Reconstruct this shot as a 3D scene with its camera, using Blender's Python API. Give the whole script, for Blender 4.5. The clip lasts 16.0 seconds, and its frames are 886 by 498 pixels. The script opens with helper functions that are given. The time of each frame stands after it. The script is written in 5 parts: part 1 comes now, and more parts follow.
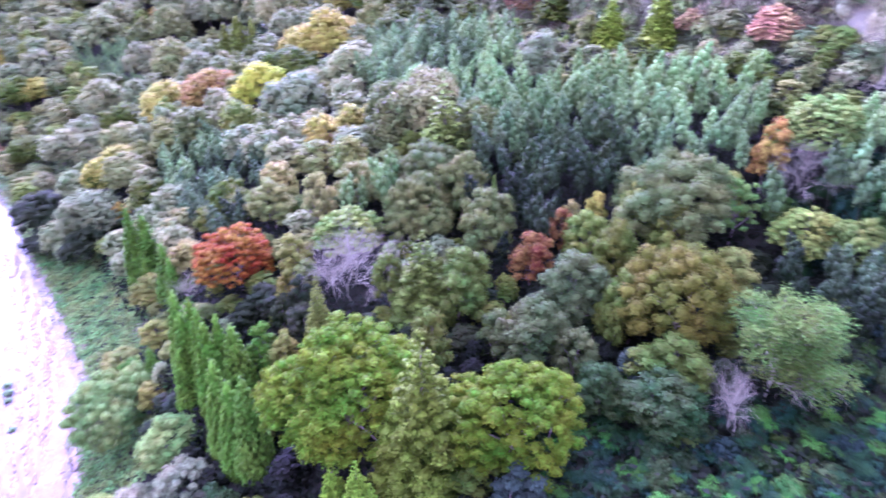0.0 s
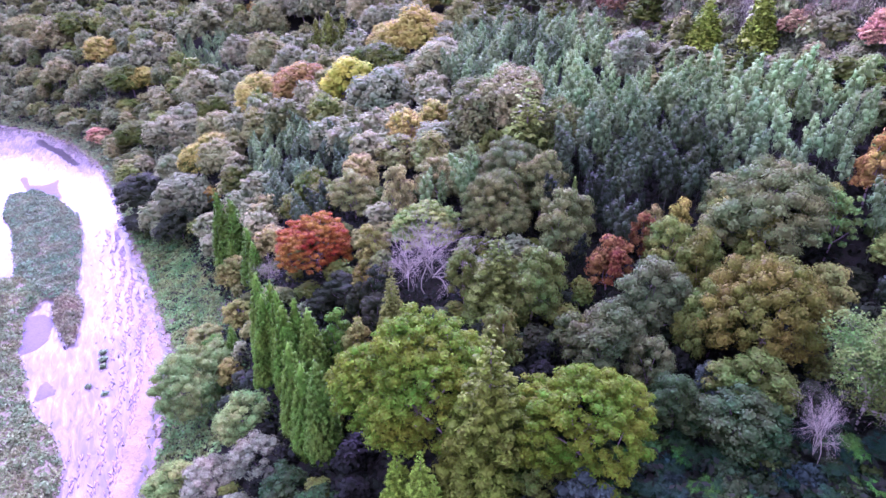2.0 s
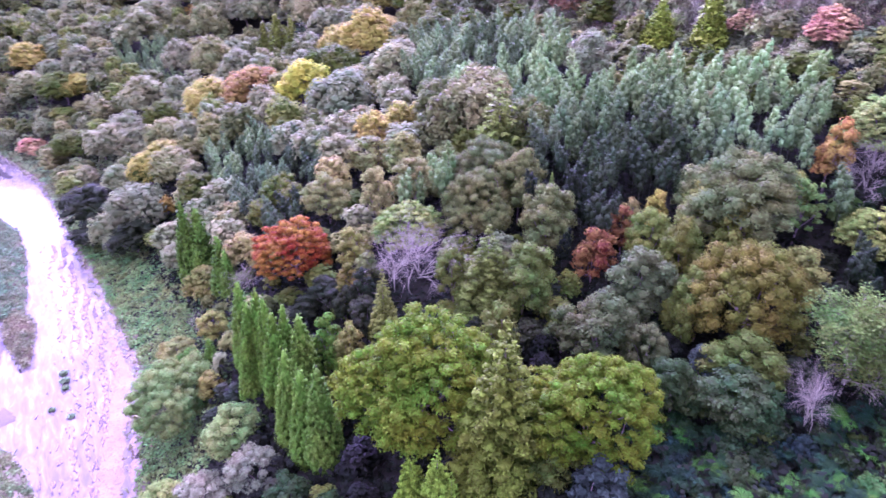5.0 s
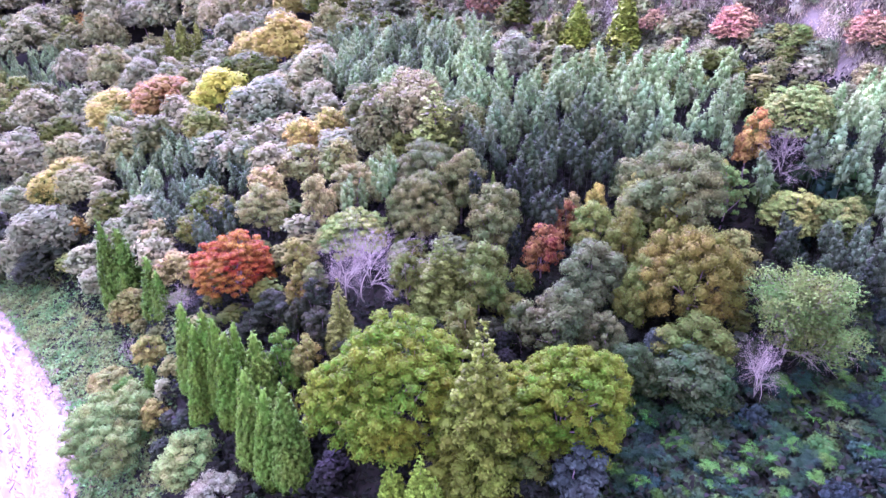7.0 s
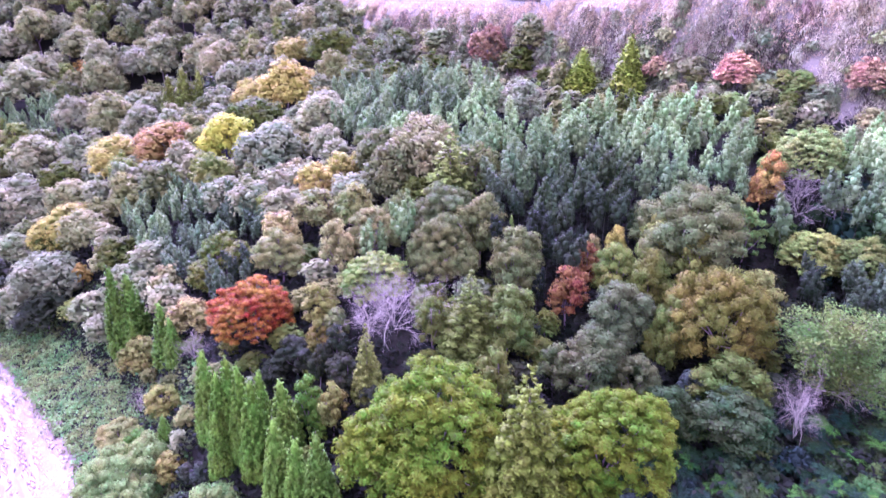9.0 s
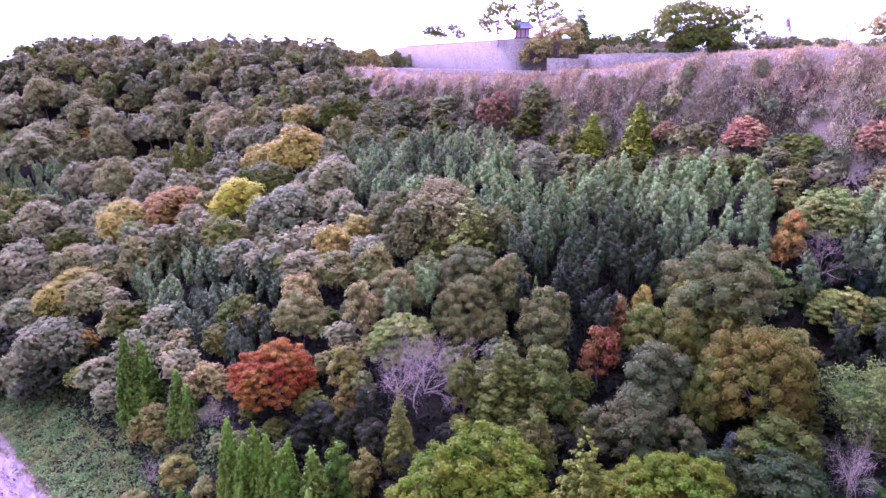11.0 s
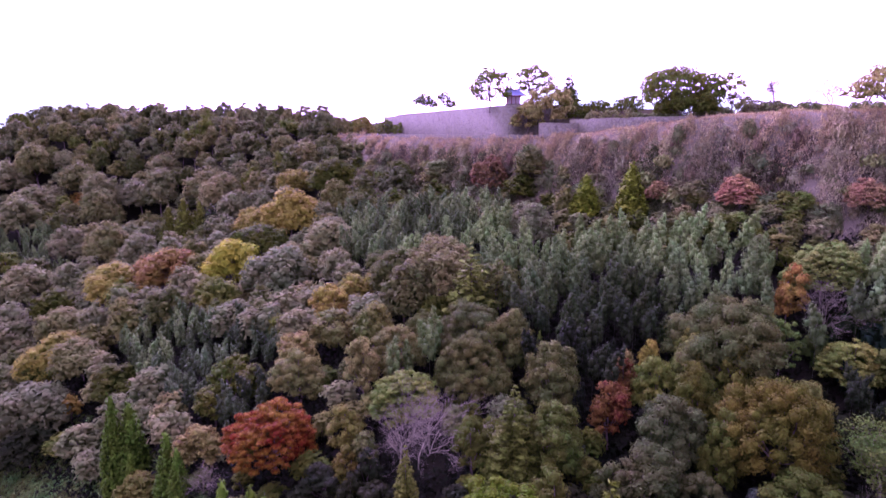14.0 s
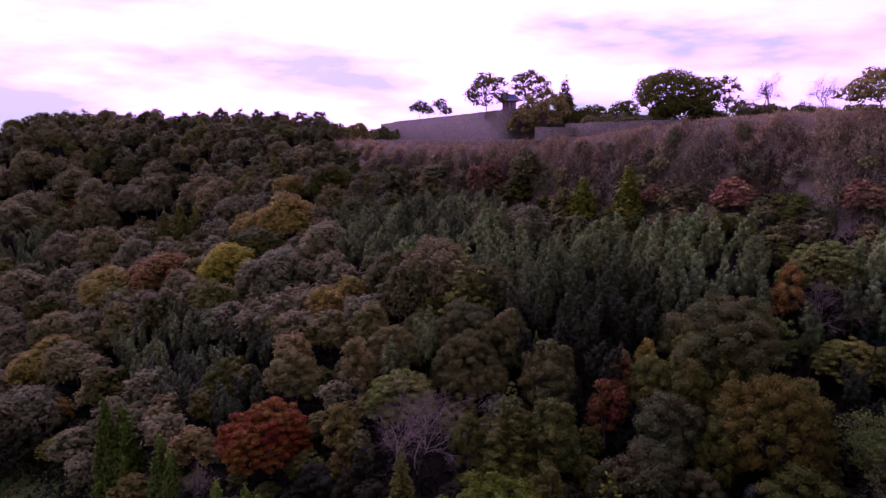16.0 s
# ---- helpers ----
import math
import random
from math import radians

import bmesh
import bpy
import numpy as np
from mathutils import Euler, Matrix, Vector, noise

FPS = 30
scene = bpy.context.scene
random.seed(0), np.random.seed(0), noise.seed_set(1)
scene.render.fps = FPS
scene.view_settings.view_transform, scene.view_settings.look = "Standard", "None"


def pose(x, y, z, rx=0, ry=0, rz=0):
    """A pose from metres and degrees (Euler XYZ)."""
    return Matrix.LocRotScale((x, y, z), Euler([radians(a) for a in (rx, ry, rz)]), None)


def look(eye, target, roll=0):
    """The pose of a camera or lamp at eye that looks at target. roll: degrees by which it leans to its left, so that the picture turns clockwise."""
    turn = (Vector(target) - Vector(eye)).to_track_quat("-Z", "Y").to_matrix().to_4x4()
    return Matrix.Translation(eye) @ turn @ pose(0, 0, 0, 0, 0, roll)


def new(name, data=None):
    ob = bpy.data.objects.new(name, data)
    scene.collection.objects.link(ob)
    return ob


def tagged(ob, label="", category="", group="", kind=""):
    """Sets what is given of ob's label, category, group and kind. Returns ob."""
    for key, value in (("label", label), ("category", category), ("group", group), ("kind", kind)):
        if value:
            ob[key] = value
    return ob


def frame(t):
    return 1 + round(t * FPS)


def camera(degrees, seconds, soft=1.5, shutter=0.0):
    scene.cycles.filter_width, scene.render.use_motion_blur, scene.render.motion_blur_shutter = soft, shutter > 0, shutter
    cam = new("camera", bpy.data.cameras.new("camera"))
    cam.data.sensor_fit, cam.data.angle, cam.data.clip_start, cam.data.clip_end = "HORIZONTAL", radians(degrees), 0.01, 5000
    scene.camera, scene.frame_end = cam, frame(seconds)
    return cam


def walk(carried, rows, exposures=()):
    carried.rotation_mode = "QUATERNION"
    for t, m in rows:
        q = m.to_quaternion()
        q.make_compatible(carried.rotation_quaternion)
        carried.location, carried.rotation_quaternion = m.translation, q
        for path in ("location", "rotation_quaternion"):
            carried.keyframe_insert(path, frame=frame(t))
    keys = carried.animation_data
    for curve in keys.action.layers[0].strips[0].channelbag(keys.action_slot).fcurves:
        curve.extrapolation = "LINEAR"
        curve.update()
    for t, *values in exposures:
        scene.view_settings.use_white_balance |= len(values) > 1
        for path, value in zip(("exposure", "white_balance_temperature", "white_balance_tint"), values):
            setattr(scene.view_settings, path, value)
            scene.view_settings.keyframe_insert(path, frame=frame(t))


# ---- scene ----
cam = camera(70.1, 16.0, soft=1.5, shutter=0.7)
PATH = [
    (0, (0.053, -0.074, 51.259), (0.054, 1.709, 50.354), -0.4),
    (0.1, (0.1434, -0.0219, 51.2262), (0.1013, 1.7588, 50.3201), -0.43),
    (0.2, (0.2371, 0.032, 51.1923), (0.1503, 1.8105, 50.285), -0.46),
    (0.3, (0.2888, 0.0618, 51.1736), (0.1774, 1.8389, 50.2657), -0.47),
    (0.4, (0.334, 0.0878, 51.1572), (0.201, 1.8639, 50.2487), -0.49),
    (0.5, (0.376, 0.112, 51.142), (0.223, 1.887, 50.233), -0.5),
    (1, (0.491, 0.089, 51.041), (0.296, 1.86, 50.134), -0.6),
    (1.5, (0.297, -0.014, 50.974), (0.08, 1.755, 50.067), -0.6),
    (2, (-0.286, -0.208, 50.965), (-0.516, 1.56, 50.058), -0.5),
    (2.5, (-1.185, -0.402, 50.958), (-1.414, 1.365, 50.051), -0.5),
    (3, (-2.287, -0.6, 50.964), (-2.507, 1.169, 50.057), -0.5),
    (3.2, (-2.771, -0.672, 50.959), (-2.99, 1.097, 50.052), -0.5),
    (5.3, (-8.057, -1.258, 50.734), (-8.032, 0.528, 49.833), -0.1),
    (5.5, (-8.628, -1.268, 50.728), (-8.555, 0.516, 49.827), -0.1),
    (6, (-10.174, -1.208, 50.736), (-10.009, 0.57, 49.835), 0.0),
    (6.5, (-11.619, -1.039, 50.727), (-11.41, 0.734, 49.825), 0.1),
    (7, (-13.005, -0.791, 50.667), (-12.77, 0.984, 49.776), 0.1),
    (7.5, (-14.438, -0.497, 50.604), (-14.184, 1.281, 49.723), 0.2),
    (8, (-15.924, -0.229, 50.576), (-15.656, 1.554, 49.71), 0.2),
    (8.5, (-17.394, 0.176, 50.622), (-17.113, 1.977, 49.799), 0.2),
    (9, (-18.911, 0.526, 50.619), (-18.617, 2.349, 49.85), 0.2),
    (9.5, (-20.425, 0.922, 50.586), (-20.119, 2.765, 49.873), 0.2),
    (10, (-22.001, 1.244, 50.527), (-21.683, 3.106, 49.871), 0.3),
    (10.2, (-22.577, 1.357, 50.493), (-22.256, 3.228, 49.862), 0.2),
    (12.5, (-27.325, 2.636, 48.641), (-26.948, 4.519, 48.083), 0.4),
    (13, (-27.515, 2.745, 48.303), (-27.133, 4.63, 47.751), 0.3),
    (13.5, (-27.468, 2.824, 47.933), (-27.079, 4.729, 47.465), 0.3),
    (14, (-27.45, 2.858, 47.448), (-27.055, 4.784, 47.083), 0.2),
    (14.5, (-27.498, 2.846, 46.879), (-27.099, 4.777, 46.547), 0.2),
    (15, (-27.527, 2.832, 46.392), (-27.124, 4.762, 46.061), 0.2),
    (15.5, (-27.502, 2.765, 46.001), (-27.097, 4.695, 45.669), 0.2),
    (16, (-27.431, 2.676, 45.721), (-27.024, 4.606, 45.387), 0.2),
]
EXPOSURES = [
    (0.0, 2.95, 4780, 112), (0.5, 2.72, 4850, 117), (1.5, 2.5, 4950, 123), (3.0, 2.46, 5040, 129), (5.5, 2.74, 5040, 129), (7.0, 3.0, 5040, 129), (9.0, 2.94, 5060, 132), (10.0, 2.42, 5180, 134),
    (12.5, 1.88, 5330, 144), (13.0, 1.75, 5350, 145), (13.5, 1.54, 5450, 148), (14.0, 1.16, 5550, 152), (14.5, 0.08, 5790, 161), (15.0, -0.45, 5870, 164), (16.0, -0.63, 5880, 159),
]
walk(cam, [(t, look(eye, target, roll)) for t, eye, target, roll in PATH], EXPOSURES)

# ---- world, sun, exposure ----
SUN_AZ, SUN_EL = 12.0, 36.0          # degrees west of straight ahead, and above the horizon
world = bpy.data.worlds.new("evening_sky")
scene.world = world
world.use_nodes = True
wn, wl = world.node_tree.nodes, world.node_tree.links
wn.clear()


def wnode(kind, **inputs):
    n = wn.new(kind)
    for k, v in inputs.items():
        n.inputs[k].default_value = v
    return n


sky = wnode("ShaderNodeTexSky")
sky.sky_type, sky.sun_disc = "NISHITA", False
sky.sun_elevation, sky.sun_rotation = radians(SUN_EL), radians(-SUN_AZ)
sky.air_density, sky.dust_density, sky.ozone_density = 1.0, 3.0, 2.0
wc = wnode("ShaderNodeTexCoord")
wm = wnode("ShaderNodeMapping", Scale=(1.6, 1.6, 7.0), Location=(0.35, 0.2, 0.1), Rotation=(0, 0, radians(11)))
wz = wnode("ShaderNodeTexNoise", Scale=1.7, Detail=6.0, Roughness=0.55)
ramp = wnode("ShaderNodeValToRGB")
ramp.color_ramp.elements[0].position, ramp.color_ramp.elements[1].position = 0.46, 0.62
ramp.color_ramp.elements[0].color = (18.0, 19.0, 18.0, 1)      # thin bright overcast
ramp.color_ramp.elements[1].color = (5.2, 10.4, 6.1, 1)         # lilac cloud
mixs = wn.new("ShaderNodeMix")
mixs.data_type = "RGBA"
mixs.inputs["Factor"].default_value = 0.9
bg = wnode("ShaderNodeBackground", Strength=0.1)
wo = wn.new("ShaderNodeOutputWorld")
wl.new(wc.outputs["Generated"], wm.inputs["Vector"])
wl.new(wm.outputs["Vector"], wz.inputs["Vector"])
wl.new(wz.outputs["Fac"], ramp.inputs["Fac"])
wl.new(sky.outputs["Color"], mixs.inputs["A"])
wl.new(ramp.outputs["Color"], mixs.inputs["B"])
# the whole sky is brighter towards the low sun behind the ridge
toward = wn.new("ShaderNodeVectorMath")
toward.operation = "DOT_PRODUCT"
toward.inputs[1].default_value = (-math.sin(radians(SUN_AZ)) * 0.92, math.cos(radians(SUN_AZ)) * 0.92, 0.4)
glow = wn.new("ShaderNodeMapRange")
glow.interpolation_type = "SMOOTHSTEP"
for key, v in (("From Min", -0.7), ("From Max", 1.0), ("To Min", 0.36), ("To Max", 1.2)):
    glow.inputs[key].default_value = v
tone = wn.new("ShaderNodeVectorMath")
tone.operation = "SCALE"
wl.new(wc.outputs["Generated"], toward.inputs[0])
wl.new(toward.outputs["Value"], glow.inputs["Value"])
wl.new(glow.outputs[0], tone.inputs["Scale"])
wl.new(mixs.outputs["Result"], tone.inputs[0])
wl.new(tone.outputs["Vector"], bg.inputs["Color"])
wl.new(bg.outputs["Background"], wo.inputs["Surface"])

lamp = bpy.data.lights.new("sun", "SUN")
lamp.energy, lamp.angle, lamp.color = 2.3, radians(20), (1.0, 0.93, 0.9)
sun = new("sun", lamp)
sun.matrix_world = look((-60 * math.sin(radians(SUN_AZ)), 60 * math.cos(radians(SUN_AZ)), 120 + 60 * math.tan(radians(SUN_EL))), (0, 0, 120))


# ---- materials ----
def material(name):
    m = bpy.data.materials.new(name)
    m.use_nodes = True
    nt = m.node_tree
    nt.nodes.clear()
    return m, nt.nodes, nt.links


def node(ns, kind, **inputs):
    n = ns.new(kind)
    for k, v in inputs.items():
        n.inputs[k.replace("_", " ")].default_value = v
    return n


def math_node(ns, ls, op, a, b):
    n = ns.new("ShaderNodeMath")
    n.operation = op
    for i, v in enumerate((a, b)):
        if hasattr(v, "links"):
            ls.new(v, n.inputs[i])
        else:
            n.inputs[i].default_value = v
    return n.outputs[0]


def blend(ns, ls, fac, a, b):
    n = ns.new("ShaderNodeMix")
    n.data_type = "RGBA"
    for key, v in (("Factor", fac), ("A", a), ("B", b)):
        if hasattr(v, "links"):
            ls.new(v, n.inputs[key])
        else:
            n.inputs[key].default_value = v
    return n.outputs["Result"]


def foliage(name, fine=0.9, spread=0.08, value=0.65, through_leaf=0.36, grainy=1.2, gloss=0.04, rough=0.6):
    """Leaves: the tree's own colour, varied leaf by leaf, spray by spray and over the crown."""
    m, ns, ls = material(name)
    info, geo, co = ns.new("ShaderNodeObjectInfo"), ns.new("ShaderNodeNewGeometry"), ns.new("ShaderNodeTexCoord")
    big = node(ns, "ShaderNodeTexNoise", Scale=0.22, Detail=3.0)
    small = node(ns, "ShaderNodeTexNoise", Scale=fine, Detail=3.0)
    shift = node(ns, "ShaderNodeVectorMath")
    ls.new(co.outputs["Object"], shift.inputs[0])
    rnd = node(ns, "ShaderNodeCombineXYZ")
    ls.new(math_node(ns, ls, "MULTIPLY", info.outputs["Random"], 91.0), rnd.inputs[0])
    ls.new(rnd.outputs[0], shift.inputs[1])
    for n in (big, small):
        ls.new(shift.outputs[0], n.inputs["Vector"])
    island = geo.outputs["Random Per Island"]
    hue = math_node(ns, ls, "ADD", math_node(ns, ls, "MULTIPLY", math_node(ns, ls, "SUBTRACT", island, 0.5), spread * 0.6),
                    math_node(ns, ls, "MULTIPLY", math_node(ns, ls, "SUBTRACT", big.outputs["Fac"], 0.5), spread * 2.2))
    hue = math_node(ns, ls, "ADD", hue, 0.5)
    val = math_node(ns, ls, "ADD", math_node(ns, ls, "MULTIPLY", island, value), 1.0 - value * 0.5)
    val = math_node(ns, ls, "MULTIPLY", val, math_node(ns, ls, "ADD", math_node(ns, ls, "MULTIPLY", small.outputs["Fac"], 1.5), 0.25))
    grain = node(ns, "ShaderNodeTexNoise", Scale=5.5, Detail=2.0, Roughness=0.7)
    ls.new(shift.outputs[0], grain.inputs["Vector"])
    val = math_node(ns, ls, "MULTIPLY", val, math_node(ns, ls, "ADD", math_node(ns, ls, "MULTIPLY", grain.outputs["Fac"], grainy), 1.0 - grainy * 0.5))
    hsv = node(ns, "ShaderNodeHueSaturation", Saturation=1.07)
    ls.new(hue, hsv.inputs["Hue"])
    ls.new(val, hsv.inputs["Value"])
    ls.new(info.outputs["Color"], hsv.inputs["Color"])
    bsdf = node(ns, "ShaderNodeBsdfPrincipled", Roughness=rough, Specular_IOR_Level=gloss)
    ls.new(hsv.outputs["Color"], bsdf.inputs["Base Color"])
    tr = ns.new("ShaderNodeBsdfTranslucent")
    ls.new(hsv.outputs["Color"], tr.inputs["Color"])
    mx = node(ns, "ShaderNodeMixShader", Fac=through_leaf)
    ls.new(bsdf.outputs[0], mx.inputs[1])
    ls.new(tr.outputs[0], mx.inputs[2])
    ls.new(mx.outputs[0], ns.new("ShaderNodeOutputMaterial").inputs[0])
    return m


def rough_surface(name, a, b, scale, detail_scale, rough=0.9, bump=0.3, c=None, own=False):
    """Earth, bark, rock: two colours at two scales with relief."""
    m, ns, ls = material(name)
    co = ns.new("ShaderNodeTexCoord")
    n1 = node(ns, "ShaderNodeTexNoise", Scale=scale, Detail=5.0)
    n2 = node(ns, "ShaderNodeTexNoise", Scale=detail_scale, Detail=6.0, Roughness=0.65)
    for n in (n1, n2):
        ls.new(co.outputs["Object"], n.inputs["Vector"])
    col = blend(ns, ls, n1.outputs["Fac"], (*a, 1), (*b, 1))
    if c:
        col = blend(ns, ls, math_node(ns, ls, "MULTIPLY", math_node(ns, ls, "GREATER_THAN", n2.outputs["Fac"], 0.56), 0.6), col, (*c, 1))
    dark = node(ns, "ShaderNodeHueSaturation")
    ls.new(math_node(ns, ls, "ADD", math_node(ns, ls, "MULTIPLY", n2.outputs["Fac"], 1.0), 0.5), dark.inputs["Value"])
    ls.new(col, dark.inputs["Color"])
    bsdf = node(ns, "ShaderNodeBsdfPrincipled", Roughness=rough, Specular_IOR_Level=0.08)
    ls.new(dark.outputs[0], bsdf.inputs["Base Color"])
    bp = node(ns, "ShaderNodeBump", Strength=bump, Distance=0.3)
    ls.new(n2.outputs["Fac"], bp.inputs["Height"])
    ls.new(bp.outputs[0], bsdf.inputs["Normal"])
    ls.new(bsdf.outputs[0], ns.new("ShaderNodeOutputMaterial").inputs[0])
    return m


LEAF = foliage("leaves")
# leaves of far crowns, tone contrast flattened as haze would
FAR_LEAF = foliage("far_leaves", fine=0.5, spread=0.06, value=0.2, through_leaf=0.42, grainy=0.35, gloss=0.05, rough=0.7)
NEEDLE = foliage("needles", fine=1.6, spread=0.04, value=0.7, through_leaf=0.12)
BAMBOO = foliage("bamboo_leaves", fine=0.7, spread=0.05, value=0.3, through_leaf=0.3, grainy=0.5, gloss=0.05)
VINES = foliage("dry_vines", fine=0.7, spread=0.06, value=0.5, through_leaf=0.3)
GRASS = foliage("grass_leaves", fine=0.35, spread=0.10, value=0.8, through_leaf=0.25)
BARK = rough_surface("bark", (0.10, 0.075, 0.055), (0.2, 0.16, 0.13), 1.5, 9.0)
PALE_BARK = rough_surface("pale_bark", (0.145, 0.14, 0.08), (0.25, 0.24, 0.14), 1.0, 6.0)
# culm colour darkened to stand for shade inside the grove
CULM = rough_surface("bamboo_culm", (0.03, 0.04, 0.018), (0.06, 0.065, 0.03), 0.8, 4.0, rough=0.5, bump=0.05)
# forest floor near black: shade between trees included in the colour
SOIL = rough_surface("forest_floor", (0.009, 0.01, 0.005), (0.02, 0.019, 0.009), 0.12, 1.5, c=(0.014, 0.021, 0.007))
CLIFF_ROCK = rough_surface("cliff_rock", (0.07, 0.065, 0.035), (0.22, 0.21, 0.12), 0.3, 1.6, bump=0.8, c=(0.12, 0.115, 0.06))
GRAVEL = rough_surface("river_gravel", (0.07, 0.06, 0.037), (0.2, 0.168, 0.11), 0.35, 1.8, bump=0.5, c=(0.05, 0.042, 0.028))
TURF = rough_surface("turf", (0.07, 0.075, 0.03), (0.13, 0.11, 0.06), 0.1, 1.2, bump=0.3)


def stone_material():
    """Old fitted castle stone, with joints and lichen."""
    m, ns, ls = material("castle_stone")
    co = ns.new("ShaderNodeTexCoord")
    mp = node(ns, "ShaderNodeMapping", Scale=(1.0, 1.0, 1.35))
    ls.new(co.outputs["Object"], mp.inputs["Vector"])
    v = node(ns, "ShaderNodeTexVoronoi", Scale=1.25)
    e = node(ns, "ShaderNodeTexVoronoi", Scale=1.25)
    e.feature = "DISTANCE_TO_EDGE"
    big = node(ns, "ShaderNodeTexNoise", Scale=0.12, Detail=5.0)
    for n in (v, e, big):
        ls.new(mp.outputs["Vector"], n.inputs["Vector"])
    tone = node(ns, "ShaderNodeHueSaturation", Saturation=0.12)
    ls.new(v.outputs["Color"], tone.inputs["Color"])
    col = blend(ns, ls, 0.08, (0.12, 0.125, 0.05, 1), tone.outputs[0])
    col = blend(ns, ls, math_node(ns, ls, "MULTIPLY", big.outputs["Fac"], 0.55), col, (0.075, 0.078, 0.035, 1))
    joint = math_node(ns, ls, "LESS_THAN", e.outputs["Distance"], 0.05)
    col = blend(ns, ls, math_node(ns, ls, "MULTIPLY", joint, 0.7), col, (0.05, 0.045, 0.04, 1))
    bsdf = node(ns, "ShaderNodeBsdfPrincipled", Roughness=0.9, Specular_IOR_Level=0.1)
    ls.new(col, bsdf.inputs["Base Color"])
    bp = node(ns, "ShaderNodeBump", Strength=0.8, Distance=0.15)
    ls.new(e.outputs["Distance"], bp.inputs["Height"])
    ls.new(bp.outputs[0], bsdf.inputs["Normal"])
    ls.new(bsdf.outputs[0], ns.new("ShaderNodeOutputMaterial").inputs[0])
    return m


def water_material():
    """Shallow running water: pale bed and foam seen through a glossy rippled surface."""
    m, ns, ls = material("river_water")
    co = ns.new("ShaderNodeTexCoord")
    turn = node(ns, "ShaderNodeMapping", Rotation=(0, 0, radians(-34)))
    mp = node(ns, "ShaderNodeMapping", Scale=(1.0, 0.22, 1.0))
    ls.new(co.outputs["Object"], turn.inputs["Vector"])
    ls.new(turn.outputs["Vector"], mp.inputs["Vector"])
    n1 = node(ns, "ShaderNodeTexNoise", Scale=0.9, Detail=6.0, Roughness=0.62, Distortion=0.8)
    n2 = node(ns, "ShaderNodeTexNoise", Scale=0.045, Detail=3.0)
    ls.new(mp.outputs["Vector"], n1.inputs["Vector"])
    ls.new(co.outputs["Object"], n2.inputs["Vector"])
    both = math_node(ns, ls, "ADD", n1.outputs["Fac"], math_node(ns, ls, "MULTIPLY", n2.outputs["Fac"], 0.5))
    ramp = ns.new("ShaderNodeValToRGB")
    cr = ramp.color_ramp
    cr.elements[0].position, cr.elements[0].color = 0.60, (0.05, 0.048, 0.034, 1)
    cr.elements[1].position, cr.elements[1].color = 0.95, (0.14, 0.126, 0.088, 1)
    mid = cr.elements.new(0.74)
    mid.color = (0.075, 0.068, 0.047, 1)
    ls.new(both, ramp.inputs["Fac"])
    bsdf = node(ns, "ShaderNodeBsdfPrincipled", IOR=1.33, Specular_IOR_Level=0.27)
    ls.new(ramp.outputs["Color"], bsdf.inputs["Base Color"])
    ls.new(math_node(ns, ls, "ADD", math_node(ns, ls, "MULTIPLY", n2.outputs["Fac"], 0.2), 0.05), bsdf.inputs["Roughness"])
    bp = node(ns, "ShaderNodeBump", Strength=0.4, Distance=0.12)
    ls.new(n1.outputs["Fac"], bp.inputs["Height"])
    ls.new(bp.outputs[0], bsdf.inputs["Normal"])
    ls.new(bsdf.outputs[0], ns.new("ShaderNodeOutputMaterial").inputs[0])
    return m


def plain(name, colour, rough=0.6, spot=0.25, scale=3.0):
    return rough_surface(name, colour, tuple(v * (1 - spot) for v in colour), scale, scale * 6, rough=rough, bump=0.1)


STONE = stone_material()
WATER = water_material()
ROOF_TILE = plain("blue_grey_tile", (0.15, 0.19, 0.30), 0.45)
RED_WOOD = plain("vermilion_wood", (0.42, 0.07, 0.03), 0.6)
PLASTER = plain("white_plaster", (0.7, 0.66, 0.62), 0.8)
# distance haze painted as the hills' pale blue base colour
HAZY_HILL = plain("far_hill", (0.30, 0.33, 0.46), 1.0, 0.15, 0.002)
WET_BED = rough_surface("wet_gravel_bed", (0.055, 0.05, 0.05), (0.085, 0.078, 0.08), 0.2, 2.5, rough=0.95, bump=0.15)


# ---- shape helpers ----
def mesh_of(name, verts, faces, mat, smooth=False):
    """A mesh from an array of points and an array of three- or four-cornered faces."""
    verts, faces = np.asarray(verts, np.float32), np.asarray(faces, np.int32)
    me = bpy.data.meshes.new(name)
    n, k = faces.shape
    me.vertices.add(len(verts))
    me.vertices.foreach_set("co", verts.ravel())
    me.loops.add(n * k)
    me.loops.foreach_set("vertex_index", faces.ravel())
    me.polygons.add(n)
    me.polygons.foreach_set("loop_start", np.arange(0, n * k, k, dtype=np.int32))
    if smooth:
        me.polygons.foreach_set("use_smooth", np.ones(n, bool))
    me.materials.append(mat)
    me.update(calc_edges=True)
    return me


def unit(v):
    return v / np.maximum(np.linalg.norm(v, axis=-1, keepdims=True), 1e-9)


def cards(rng, p, n, along, a, b, fold=0.35):
    """Leaf sprays: one folded four-cornered leaf at each p, facing n, its long axis near along."""
    t = unit(along - n * np.sum(along * n, -1, keepdims=True))
    s = np.cross(n, t)
    a = a * rng.uniform(0.65, 1.35, (len(p), 1))
    b = b * rng.uniform(0.65, 1.35, (len(p), 1))
    lift = n * b * fold
    v = np.stack([p - t * a, p - s * b + lift, p + t * a * rng.uniform(0.8, 1.2, (len(p), 1)), p + s * b + lift], 1)
    return v.reshape(-1, 3), np.arange(len(p) * 4).reshape(-1, 4)


